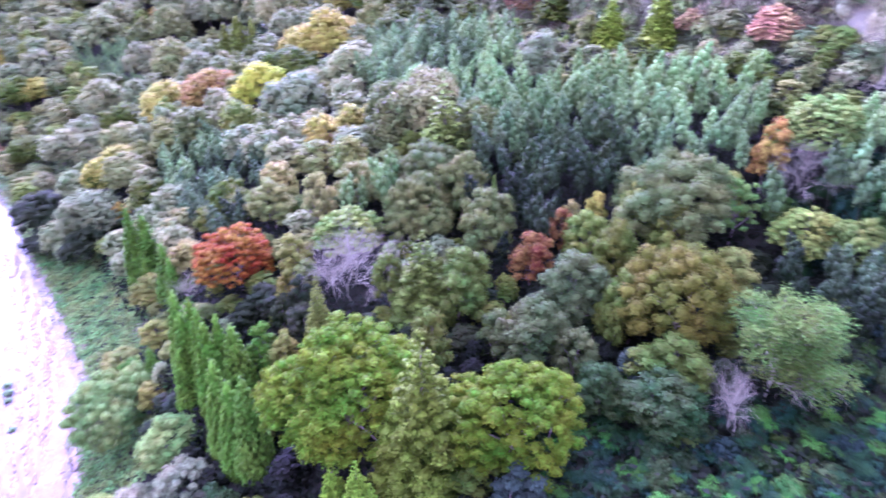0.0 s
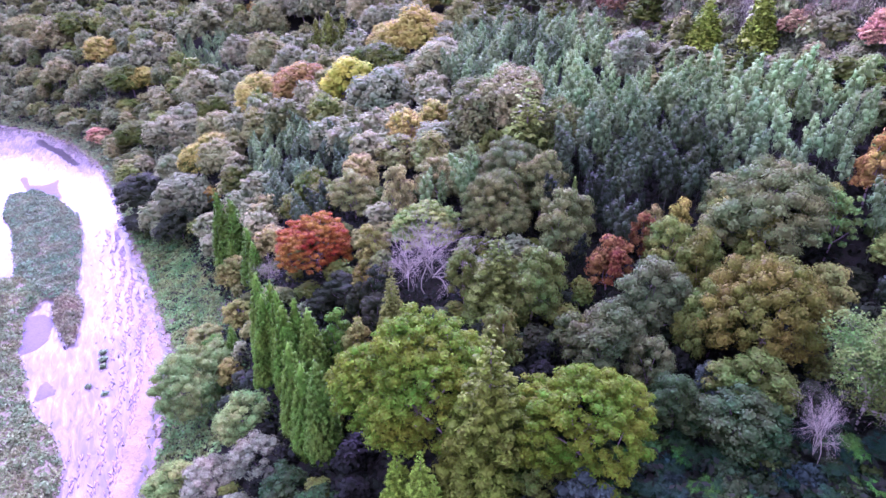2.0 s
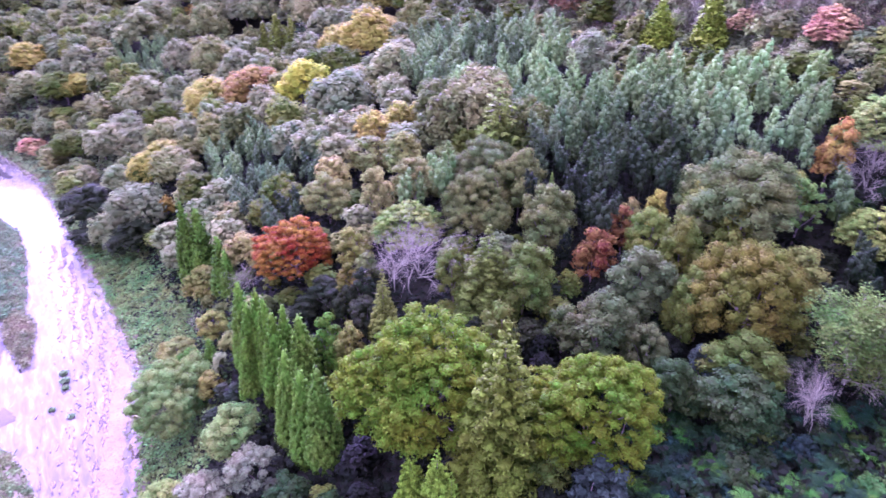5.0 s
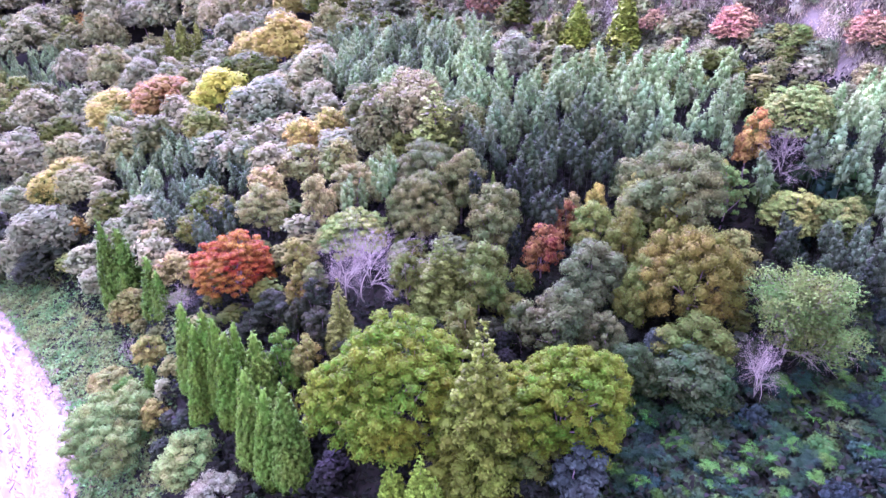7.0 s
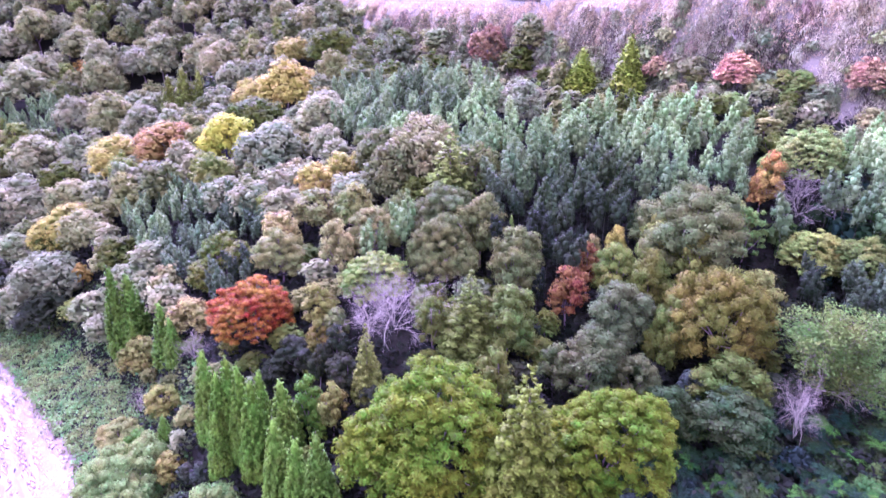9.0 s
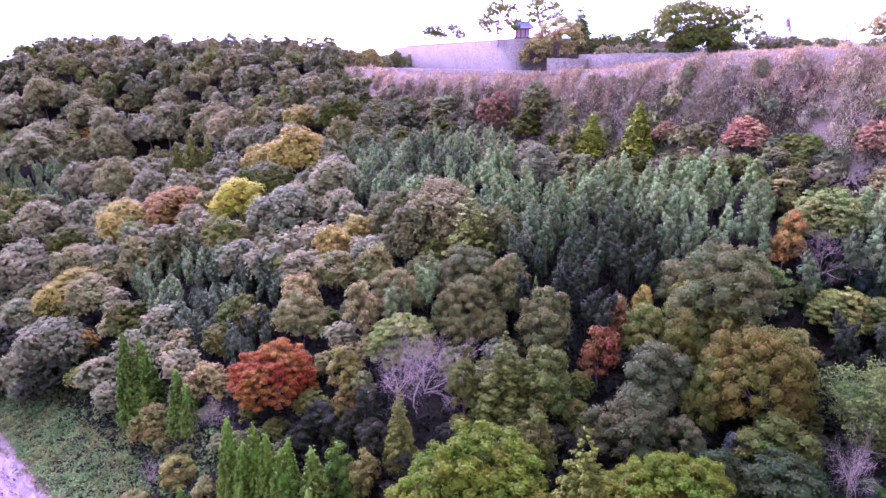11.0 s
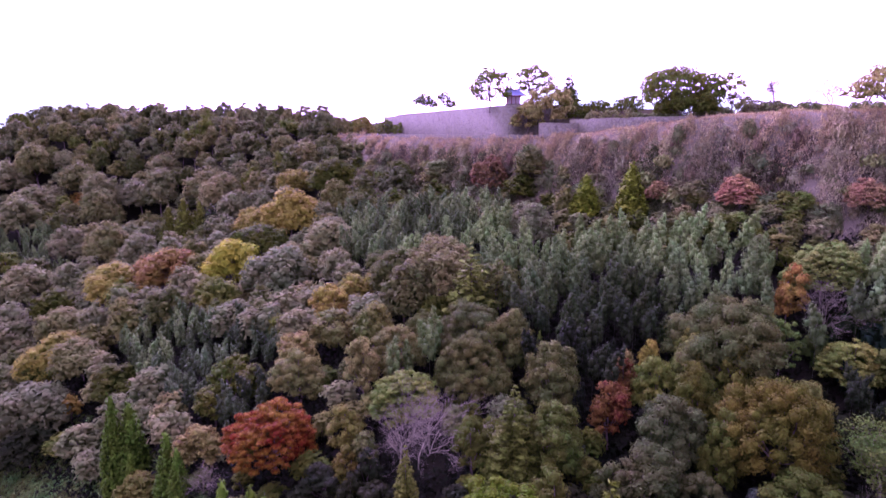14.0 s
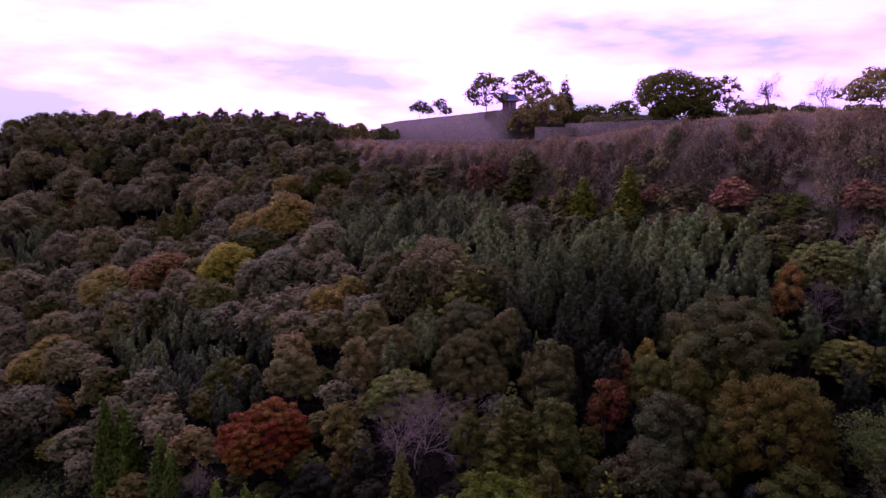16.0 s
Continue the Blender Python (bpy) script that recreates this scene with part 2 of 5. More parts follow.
def tube(path, radii, sides=6):
    """A tapered limb along points."""
    path = np.asarray(path, float)
    k = len(path)
    d = unit(np.gradient(path, axis=0))
    ref = np.where(np.abs(d[:, 2:3]) > 0.9, [[1.0, 0, 0]], [[0, 0, 1.0]])
    u = unit(np.cross(d, ref))
    w = np.cross(d, u)
    ang = np.arange(sides) * 2 * np.pi / sides
    r = np.asarray(radii, float)[:, None, None]
    v = path[:, None] + r * (np.cos(ang)[None, :, None] * u[:, None] + np.sin(ang)[None, :, None] * w[:, None])
    i, j = np.meshgrid(np.arange(k - 1), np.arange(sides), indexing="ij")
    i, j = i.ravel(), j.ravel()
    f = np.stack([i * sides + j, i * sides + (j + 1) % sides, (i + 1) * sides + (j + 1) % sides, (i + 1) * sides + j], 1)
    return v.reshape(-1, 3), f


def joined(pieces):
    """Several (points, faces) as one."""
    vs, fs, at = [], [], 0
    for v, f in pieces:
        vs.append(v)
        fs.append(f + at)
        at += len(v)
    return np.concatenate(vs), np.concatenate(fs)


def limb(rng, a, b, r0, r1, bend=0.12, k=5, sides=5):
    a, b = np.asarray(a, float), np.asarray(b, float)
    f = np.linspace(0, 1, k)[:, None]
    off = rng.normal(0, bend * np.linalg.norm(b - a), (1, 3)) * np.sin(f * np.pi)
    return tube(a + (b - a) * f + off, np.linspace(r0, r1, k), sides)


def dome_lobes(rng, R, H, k, size, low=0.3, flat=1.0, top=1.0):
    """Lobes of a crown: centres on an uneven dome from low*H to H."""
    zc, rz = H * (low + 1) / 2, H * (1 - low) / 2
    i = np.arange(k) + 0.5
    cosz = 1 - i / k * 1.55
    az = i * 2.39996 + rng.uniform(0, 6.28)
    s = np.sqrt(np.maximum(0, 1 - cosz ** 2))
    grow = rng.uniform(0.72, 1.05, k)
    lr = size * R * rng.uniform(0.75, 1.3, k)
    keep = 1 - lr / R * 0.9
    x, y = s * np.cos(az) * R * grow * keep, s * np.sin(az) * R * grow * keep
    z = zc + cosz * rz * grow * np.clip(1 - lr * flat / rz * 0.8, 0.3, 1) * top
    return np.stack([x, y, z, lr, lr * flat], 1)


def crown_lobes(rng, R, H, k, size, low, flat):
    """An uneven crown of several leaders, each a dome of lobes of its own."""
    heads = [(rng.uniform(-0.1, 0.1) * R, rng.uniform(-0.1, 0.1) * R, 0.72 * R, H)]
    turn, n = rng.uniform(0, 6.28), int(rng.integers(4, 7))
    for q in range(n):
        az = turn + q * 6.283 / n + rng.uniform(-0.35, 0.35)
        off, r = rng.uniform(0.42, 0.6) * R, rng.uniform(0.38, 0.55) * R
        heads.append((off * math.cos(az), off * math.sin(az), r, H * rng.uniform(0.66, 0.94)))
    share = sum(h[2] ** 2 for h in heads)
    out = []
    for n, (x, y, r, top) in enumerate(heads):
        part_lobes = dome_lobes(rng, r, top, max(5, int(k * 1.5 * r * r / share)), size * R / r, low * H / top, flat)
        part_lobes[:, :2] += (x, y)
        for lobe in part_lobes:
            inner = [((lobe[0] - a) ** 2 + (lobe[1] - b) ** 2) / q ** 2 + ((lobe[2] - t * (1 + low) / 2) / (t * (1 - low) / 2)) ** 2 < 0.42
                     for i, (a, b, q, t) in enumerate(heads) if i != n]
            if not any(inner):
                out.append(lobe)
    return np.array(out)


CUBE = unit(np.array([(x, y, z) for x in (-1, 0, 1) for y in (-1, 0, 1) for z in (-1, 0, 1) if (x, y, z) != (0, 0, 0)], float))


def cube_faces():
    """The 24 quads of a cube of three by three points a side, as indexes into CUBE."""
    at = {}
    for x in (-1, 0, 1):
        for y in (-1, 0, 1):
            for z in (-1, 0, 1):
                if (x, y, z) != (0, 0, 0):
                    at[(x, y, z)] = len(at)
    out = []
    for axis in range(3):
        for sgn in (-1, 1):
            for a in (-1, 0):
                for b in (-1, 0):
                    ring = []
                    for da, db in ((0, 0), (1, 0), (1, 1), (0, 1)):
                        c = [0, 0, 0]
                        c[axis], c[(axis + 1) % 3], c[(axis + 2) % 3] = sgn, a + da, b + db
                        ring.append(at[tuple(c)])
                    out.append(ring if sgn > 0 else ring[::-1])
    return np.array(out)


CUBE_FACES = cube_faces()


BOX = unit(np.array([(x, y, z) for x in (-1, 1) for y in (-1, 1) for z in (-1, 1)], float))
BOX_FACES = np.array([(0, 1, 3, 2), (4, 6, 7, 5), (0, 4, 5, 1), (2, 3, 7, 6), (0, 2, 6, 4), (1, 5, 7, 3)])


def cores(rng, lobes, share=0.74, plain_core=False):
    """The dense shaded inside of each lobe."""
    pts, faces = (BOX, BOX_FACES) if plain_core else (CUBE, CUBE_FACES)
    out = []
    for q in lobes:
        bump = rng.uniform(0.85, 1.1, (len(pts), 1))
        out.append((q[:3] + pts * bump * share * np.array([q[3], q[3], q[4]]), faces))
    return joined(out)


def lobe_leaves(rng, lobes, card, cover, up=0.35, loose=0.55, droop=0.0, bottom=-0.6, core=0.74, fuzz=(0.74, 1.12)):
    """Leaf sprays over the outside of the lobes, none deep inside a neighbour."""
    area = lobes[:, 3] ** 2
    total = 4 * np.pi * area.sum() * 0.8
    n = int(cover * total / (2 * card[0] * card[1]))
    pick = rng.choice(len(lobes), n, p=area / area.sum())
    u = unit(rng.normal(0, 1, (n, 3)))
    u[:, 2] = np.where(u[:, 2] < bottom, -u[:, 2], u[:, 2])
    L = lobes[pick]
    rad = rng.uniform(*fuzz, (n, 1))
    p = L[:, :3] + u * rad * np.stack([L[:, 3], L[:, 3], L[:, 4]], 1)
    good = np.ones(n, bool)
    for q in range(len(lobes)):
        o = (p - lobes[q, :3]) / np.array([lobes[q, 3], lobes[q, 3], lobes[q, 4]])
        good &= (np.sum(o * o, 1) > 0.52) | (pick == q)
    p, u = p[good], u[good]
    nrm = unit(u + np.array([0, 0, up]) + rng.normal(0, loose, u.shape))
    along = rng.normal(0, 1, u.shape) + np.array([0, 0, -droop])
    leaves = cards(rng, p, nrm, along, card[0], card[1])
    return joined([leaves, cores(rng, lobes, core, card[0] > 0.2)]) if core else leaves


def broad_tree(seed, R, H, k, size, card, cover, flat=0.85, up=0.35, loose=0.55, low=0.14, droop=0.0, limbs=7, core=0.74, fuzz=(0.74, 1.12)):
    rng = np.random.default_rng(seed)
    lobes = crown_lobes(rng, R, H, k, size, low, flat)
    reach = np.percentile(np.hypot(lobes[:, 0], lobes[:, 1]) + lobes[:, 3], 90)
    lobes[:, :2] *= 1.06 * R / reach
    lobes[:, 3] *= (R / reach) ** 0.7
    leaves = lobe_leaves(rng, lobes, card, cover, up, loose, droop, core=core, fuzz=fuzz)
    fork = np.array([rng.normal(0, 0.2), rng.normal(0, 0.2), H * (low + 0.12)])
    wood = [limb(rng, (0, 0, -1.0), fork, 0.035 * H * 0.5, 0.024 * H * 0.5, 0.03, 6, 7)]
    for q in rng.choice(len(lobes), min(limbs, len(lobes)), replace=False):
        wood.append(limb(rng, fork, lobes[q, :3], 0.018 * H * 0.5, 0.04, 0.1))
    return joined(wood), leaves


def cypress_tree(seed, R, H, card, cover, power=0.72, low=0.02):
    """A dense narrow bullet of upright sprays, gathered in many small tufts."""
    rng = np.random.default_rng(seed)
    k = 240
    f = 1 - np.sqrt((np.arange(k) + 0.5) / k)
    az = np.arange(k) * 2.39996 + rng.uniform(-0.3, 0.3, k)
    r = R * (1 - f) ** power * np.minimum(1, 0.6 + f * 4) * rng.uniform(0.74, 0.88, k)
    lr = R * (0.045 + 0.15 * (1 - f) ** 0.8) * rng.uniform(0.85, 1.2, k)
    z = H * (low + f * (1.0 - low))
    tufts = np.stack([r * np.cos(az), r * np.sin(az), z, lr, lr * 1.9], 1)
    spine = np.array([(0, 0, H * q, R * 0.62 * (1 - q) ** power, H * 0.16) for q in (0.12, 0.3, 0.48, 0.64, 0.78)])
    leaves = lobe_leaves(rng, tufts, card, cover, up=0.5, loose=0.4, droop=-2.2, bottom=-0.8, core=0.7)
    wood = limb(rng, (0, 0, -1), (0, 0, H * 0.96), 0.16, 0.02, 0.004, 6, 6)
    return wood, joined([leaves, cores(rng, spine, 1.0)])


def cedar_tree(seed, R, H, card, cover, tiers=17, low=0.15):
    """Whorls of drooping boughs, wide below and pointed above, ragged in outline."""
    rng = np.random.default_rng(seed)
    lobes, wood = [], [limb(rng, (0, 0, -1), (0, 0, H * 0.88), 0.2, 0.03, 0.006, 6, 6)]
    for i in range(tiers):
        f = i / (tiers - 1)
        z, reach = H * (low + (1 - low) * f), R * (1 - f) ** 0.68 * rng.uniform(0.85, 1.12) + 0.12
        count = max(3, int(8 * (1 - f) + 3))
        for j in range(count):
            az = j * 2 * np.pi / count + i * 1.3 + rng.uniform(-0.3, 0.3)
            for g in ((0.4, 0.82) if reach > 0.8 else (0.6,)):
                q = reach * g * rng.uniform(0.85, 1.1)
                lr = max(0.22, reach * 0.26) * rng.uniform(0.8, 1.2)
                lobes.append((q * np.cos(az), q * np.sin(az), z - 0.25 * q, lr, lr * 0.62))
    lobes = np.array(lobes)
    return joined(wood), lobe_leaves(rng, lobes, card, cover, up=0.45, loose=0.5, droop=0.3, bottom=-0.8)


def bare_tree(seed, R, H, card=None, cover=0.0, thick=1.0):
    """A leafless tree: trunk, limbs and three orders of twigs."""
    rng = np.random.default_rng(seed)
    wood, tips = [], []

    def grow(a, way, length, r, depth):
        b = a + way * length
        wood.append(limb(rng, a, b, r, r * 0.55, 0.09, (6, 5, 3, 2, 2)[depth], (6, 5, 3, 3, 3)[depth]))
        tips.append((b, depth))
        if depth == 4:
            return
        for _ in range((9, 7, 5, 4)[depth]):
            f = rng.uniform(0.4, 1.0)
            turn = unit(way + rng.normal(0, 0.62, 3) + np.array([0, 0, 0.02]))
            grow(a + way * length * f, turn, length * rng.uniform(0.5, 0.75), r * 0.58 * (1.1 - f * 0.4), depth + 1)

    grow(np.array([0, 0, -0.5]), np.array([0.03, 0.02, 1.0]), H * 0.32, 0.013 * H * 0.7 * thick, 0)
    w, f = joined(wood)
    reach = np.percentile(np.hypot(w[:, 0], w[:, 1]), 98)
    scale = np.array([R / reach, R / reach, H / w[:, 2].max()])
    w = w * scale
    leaves = None
    if card:
        ends = np.array([t for t, q in tips if q >= 2]) * scale
        ends = ends[ends[:, 2] > H * 0.3]
        lobes = np.concatenate([ends, np.full((len(ends), 1), 0.5), np.full((len(ends), 1), 0.22)], 1)
        n = int(cover * len(lobes))
        L = lobes[rng.integers(0, len(lobes), n)]
        p = L[:, :3] + rng.normal(0, 1, (n, 3)) * L[:, [3, 3, 4]]
        nrm = unit(np.array([0, 0, 1.0]) + rng.normal(0, 0.5, (n, 3)))
        leaves = cards(rng, p, nrm, rng.normal(0, 1, (n, 3)), *card)
    return (w, f), leaves


def bamboo_culm(seed, H=13.0, card=(0.25, 0.07)):
    """A tall culm whose leafy top is a feathery plume of drooping boughs, nodding to one side."""
    rng = np.random.default_rng(seed)
    f = np.linspace(0, 1, 12)
    az = rng.uniform(0, 6.28)
    nod = rng.uniform(0.6, 1.9)
    out = nod * np.maximum(0, f - 0.45) ** 2 * 4.6
    path = np.stack([out * np.cos(az), out * np.sin(az), H * (f - 0.24 * np.maximum(0, f - 0.72) ** 1.4 * nod) - 0.4], 1)
    boughs = []
    for i in range(17):
        g = 1.0 - 0.47 * (i / 16) ** 1.1
        reach = 1.05 * min(1.0, 0.06 + (1 - g) * 4.0) * (1.0 if g > 0.64 else 0.7)
        a2 = i * 2.4 + rng.uniform(-0.4, 0.4)
        q = reach * rng.uniform(0.55, 1.0)
        c = [np.interp(g, f, path[:, k]) for k in range(3)]
        lr = 0.30 + 0.34 * min(1.0, (1 - g) * 5)
        lr *= rng.uniform(0.85, 1.2)
        boughs.append((c[0] + q * math.cos(a2), c[1] + q * math.sin(a2), c[2] + 0.25 - 0.42 * q, lr * 0.92, lr * 1.75))
    boughs = np.array(boughs)
    leaves = lobe_leaves(rng, boughs, card, 0.36, up=0.3, loose=0.35, droop=1.6, bottom=-0.9)
    return tube(path[::2], np.linspace(0.055, 0.012, 6), 4), leaves


def fern_plant(seed, fronds=10, length=1.5):
    """A rosette of arching fronds: a midrib from the common crown, with two rows of leaflets on it."""
    rng = np.random.default_rng(seed)
    V, F = [np.array([-0.015, 0, 0.3]), np.array([0.015, 0, 0.3])], []
    for i in range(fronds):
        az = i * 6.283 / fronds + rng.uniform(-0.25, 0.25)
        ln = length * rng.uniform(0.75, 1.15)
        out, across = np.array([math.cos(az), math.sin(az), 0]), np.array([-math.sin(az), math.cos(az), 0])
        last = (0, 1)
        for k, q in enumerate(np.linspace(0.08, 1, 28)):
            mid = out * ln * q * 0.9 + np.array([0, 0, ln * (0.75 * q - 0.72 * q * q) + 0.3])
            V += [mid + across * 0.012, mid - across * 0.012]
            now = (len(V) - 2, len(V) - 1)
            F.append((last[0], last[1], now[1], now[0]))
            if k % 2 == 1:
                w = 0.27 * ln * math.sin(min(1.0, q * 0.95 + 0.1) * math.pi * 0.95)
                for c, sgn in ((0, 1), (1, -1)):
                    tip = mid + across * sgn * w + out * 0.4 * w + np.array([0, 0, -0.12 * w])
                    V += [tip, tip + out * 0.012]
                    F.append((last[c], len(V) - 2, len(V) - 1, now[c]) if sgn < 0 else (now[c], len(V) - 1, len(V) - 2, last[c]))
            last = now
    return np.array(V), np.array(F)


# ---- tree stock: one set of meshes for each kind and size ----
STOCK = {}
LIMIT = {"broad": 5, "layered": 3, "cypress": 4, "cedar": 2, "bare": 3, "willowy": 1}


def made_tree(kind, tier, size, seed):
    """Wood and leaves of one tree, coarser from tier to tier, with the size it is made at."""
    c = (1.08, 1.75, 2.5)[tier]
    if kind == "broad":
        H0, k, ls = {2.4: (8.0, 24, 0.29), 4.5: (12.5, 52, 0.215), 8.0: (16.0, 110, 0.155)}[size]
        k, ls = (int(k * (1, 0.8, 0.62)[tier]), ls * (1, 1.25, 1.45)[tier])
        return *broad_tree(seed, size, H0, k, ls, (0.17 * c, 0.10 * c), (0.5, 0.44, 0.3)[tier], loose=(0.32, 0.26, 0.2)[tier], limbs=(7, 4, 2)[tier], up=(0.35, 0.6, 1.0)[tier], core=(0.68, 0.7, 0.76)[tier], fuzz=((0.74, 1.12), (0.78, 1.1), (0.84, 1.05))[tier]), size, H0
    if kind == "layered":
        H0, k, ls = {2.4: (7.0, 50, 0.21), 4.5: (11.0, 150, 0.145), 8.0: (17.0, 330, 0.1)}[size]
        return *broad_tree(seed, size, H0, k, ls, (0.175 * c, 0.09 * c), 0.5, flat=0.62, up=0.6, loose=0.36, core=0.7), size, H0
    if kind == "cypress":
        return *cypress_tree(seed, 2.5, 16.0, (0.17 * c, 0.065 * c), 0.5), 2.5, 16.0
    if kind == "cedar":
        return *cedar_tree(seed, 3.2, 15.0, (0.15 * c, 0.065 * c) if tier == 0 else (0.2 * c, 0.1 * c), 0.38, 21 if tier == 0 else 17), 2.8, 15.0
    if kind == "bare":
        return *bare_tree(seed, 5.0, 10.0, thick=0.5), 5.0, 10.0
    return *bare_tree(seed, 6.5, 14.0, (0.2, 0.075), 15.0, thick=1.25), 6.5, 14.0


def stock(kind, tier, R):
    """One of the stock trees of a kind, made at need: meshes, sizes, and the arrays behind them."""
    size = min((2.4, 4.5, 8.0), key=lambda v: abs(math.log(v / R))) if kind in ("broad", "layered") else 0
    made = STOCK.setdefault((kind, tier, size), [])
    if len(made) < LIMIT[kind]:
        w, l, R0, H0 = made_tree(kind, tier, size, 17 * len(made) + sum(ord(ch) for ch in kind) + int(size * 10) + tier)
        wood_mat = PALE_BARK if kind in ("bare", "willowy") else BARK
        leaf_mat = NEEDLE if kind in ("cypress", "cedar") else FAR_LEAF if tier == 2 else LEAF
        made.append((mesh_of("trunk", *w, wood_mat), mesh_of("crown", *l, leaf_mat) if l else None, R0, H0, w, l))
        return made[-1]
    return random.choice(made)


COLOURS = {
    "sunlit": ((0.24, 0.24, 0.06), "yellow-green leaves"),
    "spring": ((0.095, 0.18, 0.015), "bright fresh green needles"),
    "lime": ((0.06, 0.112, 0.003), "yellow-green autumn foliage"),
    "lime_dark": ((0.052, 0.082, 0.007), "bright yellowish green needles"),
    "olive": ((0.066, 0.096, 0.013), "olive green foliage"),
    "olive_light": ((0.112, 0.155, 0.024), "light olive green foliage"),
    "cypress": ((0.05, 0.115, 0.011), "fresh deep green foliage"),
    "cypress_olive": ((0.08, 0.11, 0.015), "olive green foliage"),
    "yellow_brown": ((0.13, 0.15, 0.026), "yellowish brown autumn leaves"),
    "mustard": ((0.225, 0.218, 0.032), "mustard yellow autumn leaves"),
    "yellow": ((0.255, 0.275, 0.022), "bright yellow autumn leaves"),
    "pinkish": ((0.195, 0.192, 0.04), "pale pinkish autumn leaves"),
    "twig": ((0.3, 0.25, 0.26), "bare pale grey twigs"),
    "willow": ((0.105, 0.165, 0.032), "soft grey-green willow leaves"),
    "willow_grey": ((0.13, 0.15, 0.062), "dull grey-green willow leaves"),
    "red": ((0.19, 0.08, 0.016), "red autumn leaves"),
    "red_pink": ((0.31, 0.205, 0.08), "pinkish red autumn leaves"),
    "dark_red": ((0.145, 0.078, 0.02), "dark red-brown leaves"),
    "brown": ((0.088, 0.098, 0.013), "russet brown and green leaves"),
    "orange_brown": ((0.21, 0.155, 0.032), "orange-brown autumn leaves"),
    "orange": ((0.25, 0.175, 0.035), "orange autumn leaves"),
    "fresh": ((0.1, 0.162, 0.026), "fresh light green leaves"),
    # deep shade between the crowns, put into the leaf colour
    "shade": ((0.009, 0.012, 0.005), "near-black evergreen leaves, gap shade in their colour"),
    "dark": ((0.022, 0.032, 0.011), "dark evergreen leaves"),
    "deep": ((0.024, 0.048, 0.011), "deep green evergreen leaves"),
    "grey_teal": ((0.055, 0.08, 0.021), "dull grey-green evergreen leaves"),
    "grey": ((0.08, 0.108, 0.024), "dense grey-green evergreen leaves"),
    "yellow_olive": ((0.135, 0.16, 0.035), "yellowish olive leaves"),
    "slate": ((0.128, 0.165, 0.054), "dull slate-green leaves"),
    "grey_blue": ((0.03, 0.05, 0.028), "bluish grey-green leaves"),
    "beige": ((0.16, 0.178, 0.048), "beige and olive leaves"),
    # lightened base colour: distance haze painted into the leaves
    "purple_grey": ((0.16, 0.187, 0.062), "greyish leaves paled as if by haze"),
    "columnar": ((0.1, 0.16, 0.014), "yellowish green foliage"),
    "rose": ((0.19, 0.115, 0.05), "dull rose-red leaves"),
    "light_green": ((0.15, 0.225, 0.04), "light yellowish green leaves"),
    "pale": ((0.065, 0.122, 0.022), "thin pale green leaves over bare limbs"),
}
KINDS = {
    "broad": ("broadleaf_tree", "rounded broadleaf tree with %s", "tree"),
    "layered": ("spreading_tree", "spreading layered tree with %s", "tree"),
    "cypress": ("cypress_tree", "slender conical cypress with %s", "tree"),
    "cedar": ("cedar_tree", "pointed cedar with drooping boughs and %s", "tree"),
    "bare": ("bare_tree", "leafless spreading tree with %s", "tree"),
    "willowy": ("half_bare_tree", "half-bare tree with %s", "tree"),
}
STANDING = []          # plan places and crown radii of the trees so far


def tree(kind, colour, x, y, height, radius, z=None, fill=False):
    """One tree on the ground: trunk and crown under an Empty at its foot."""
    off = math.hypot(x + 12, y)
    trunk_mesh, crown_mesh, R0, H0, _, _ = stock(kind, (0 if off < 110 else 1 if off < 145 else 2) + (off < 110 and fill), radius)
    name, words, category = KINDS[kind]
    rgb, about = COLOURS[colour]
    root = tagged(new(name), words % about, category, "trees on the slope")
    root.location = (x, y, float(ground(x, y)) - 0.1 if z is None else z)
    root.rotation_euler = (0, 0, random.uniform(0, 6.28))
    root.scale = (radius / R0 * random.uniform(0.95, 1.05), radius / R0 * random.uniform(0.95, 1.05), height / H0)
    wood = new("trunk", trunk_mesh)
    wood.parent = root
    if crown_mesh:
        crown = new("crown", crown_mesh)
        crown.parent = root
        v = random.uniform(0.9, 1.1)
        crown.color = (rgb[0] * v * random.uniform(0.94, 1.06), rgb[1] * v, rgb[2] * v * random.uniform(0.9, 1.1), 1)
    STANDING.append((x, y, radius))
    return root


# ---- ground ----
RIVER = -27.0
BANK = [(-36, -120), (-40, -30), (-47, 30), (-57, 64), (-71, 97), (-94, 127), (-125, 166), (-150, 198), (-180, 225), (-207, 241), (-245, 253), (-330, 262), (-600, 270)]
CLIFF = [(330, 20), (190, 45), (112, 84), (80, 112), (60, 139), (44, 160), (27, 184), (6, 224), (-22, 280), (-75, 325), (-140, 348), (-230, 372), (-330, 400), (-600, 470)]


def side(x, y, line):
    """Distance from a line of points: positive on its right hand."""
    best = np.full(np.shape(x), 1e9)
    sign = np.ones(np.shape(x))
    for (ax, ay), (bx, by) in zip(line, line[1:]):
        ux, uy = bx - ax, by - ay
        n = np.hypot(ux, uy)
        f = np.clip(((x - ax) * ux + (y - ay) * uy) / n ** 2, 0, 1)
        d = np.hypot(x - ax - f * ux, y - ay - f * uy)
        near = d < best
        best = np.where(near, d, best)
        sign = np.where(near, np.sign((x - ax) * -uy + (y - ay) * ux) * -1, sign)
    return best * sign


def step(a, b, v):
    f = np.clip((v - a) / (b - a), 0, 1)
    return f * f * (3 - 2 * f)


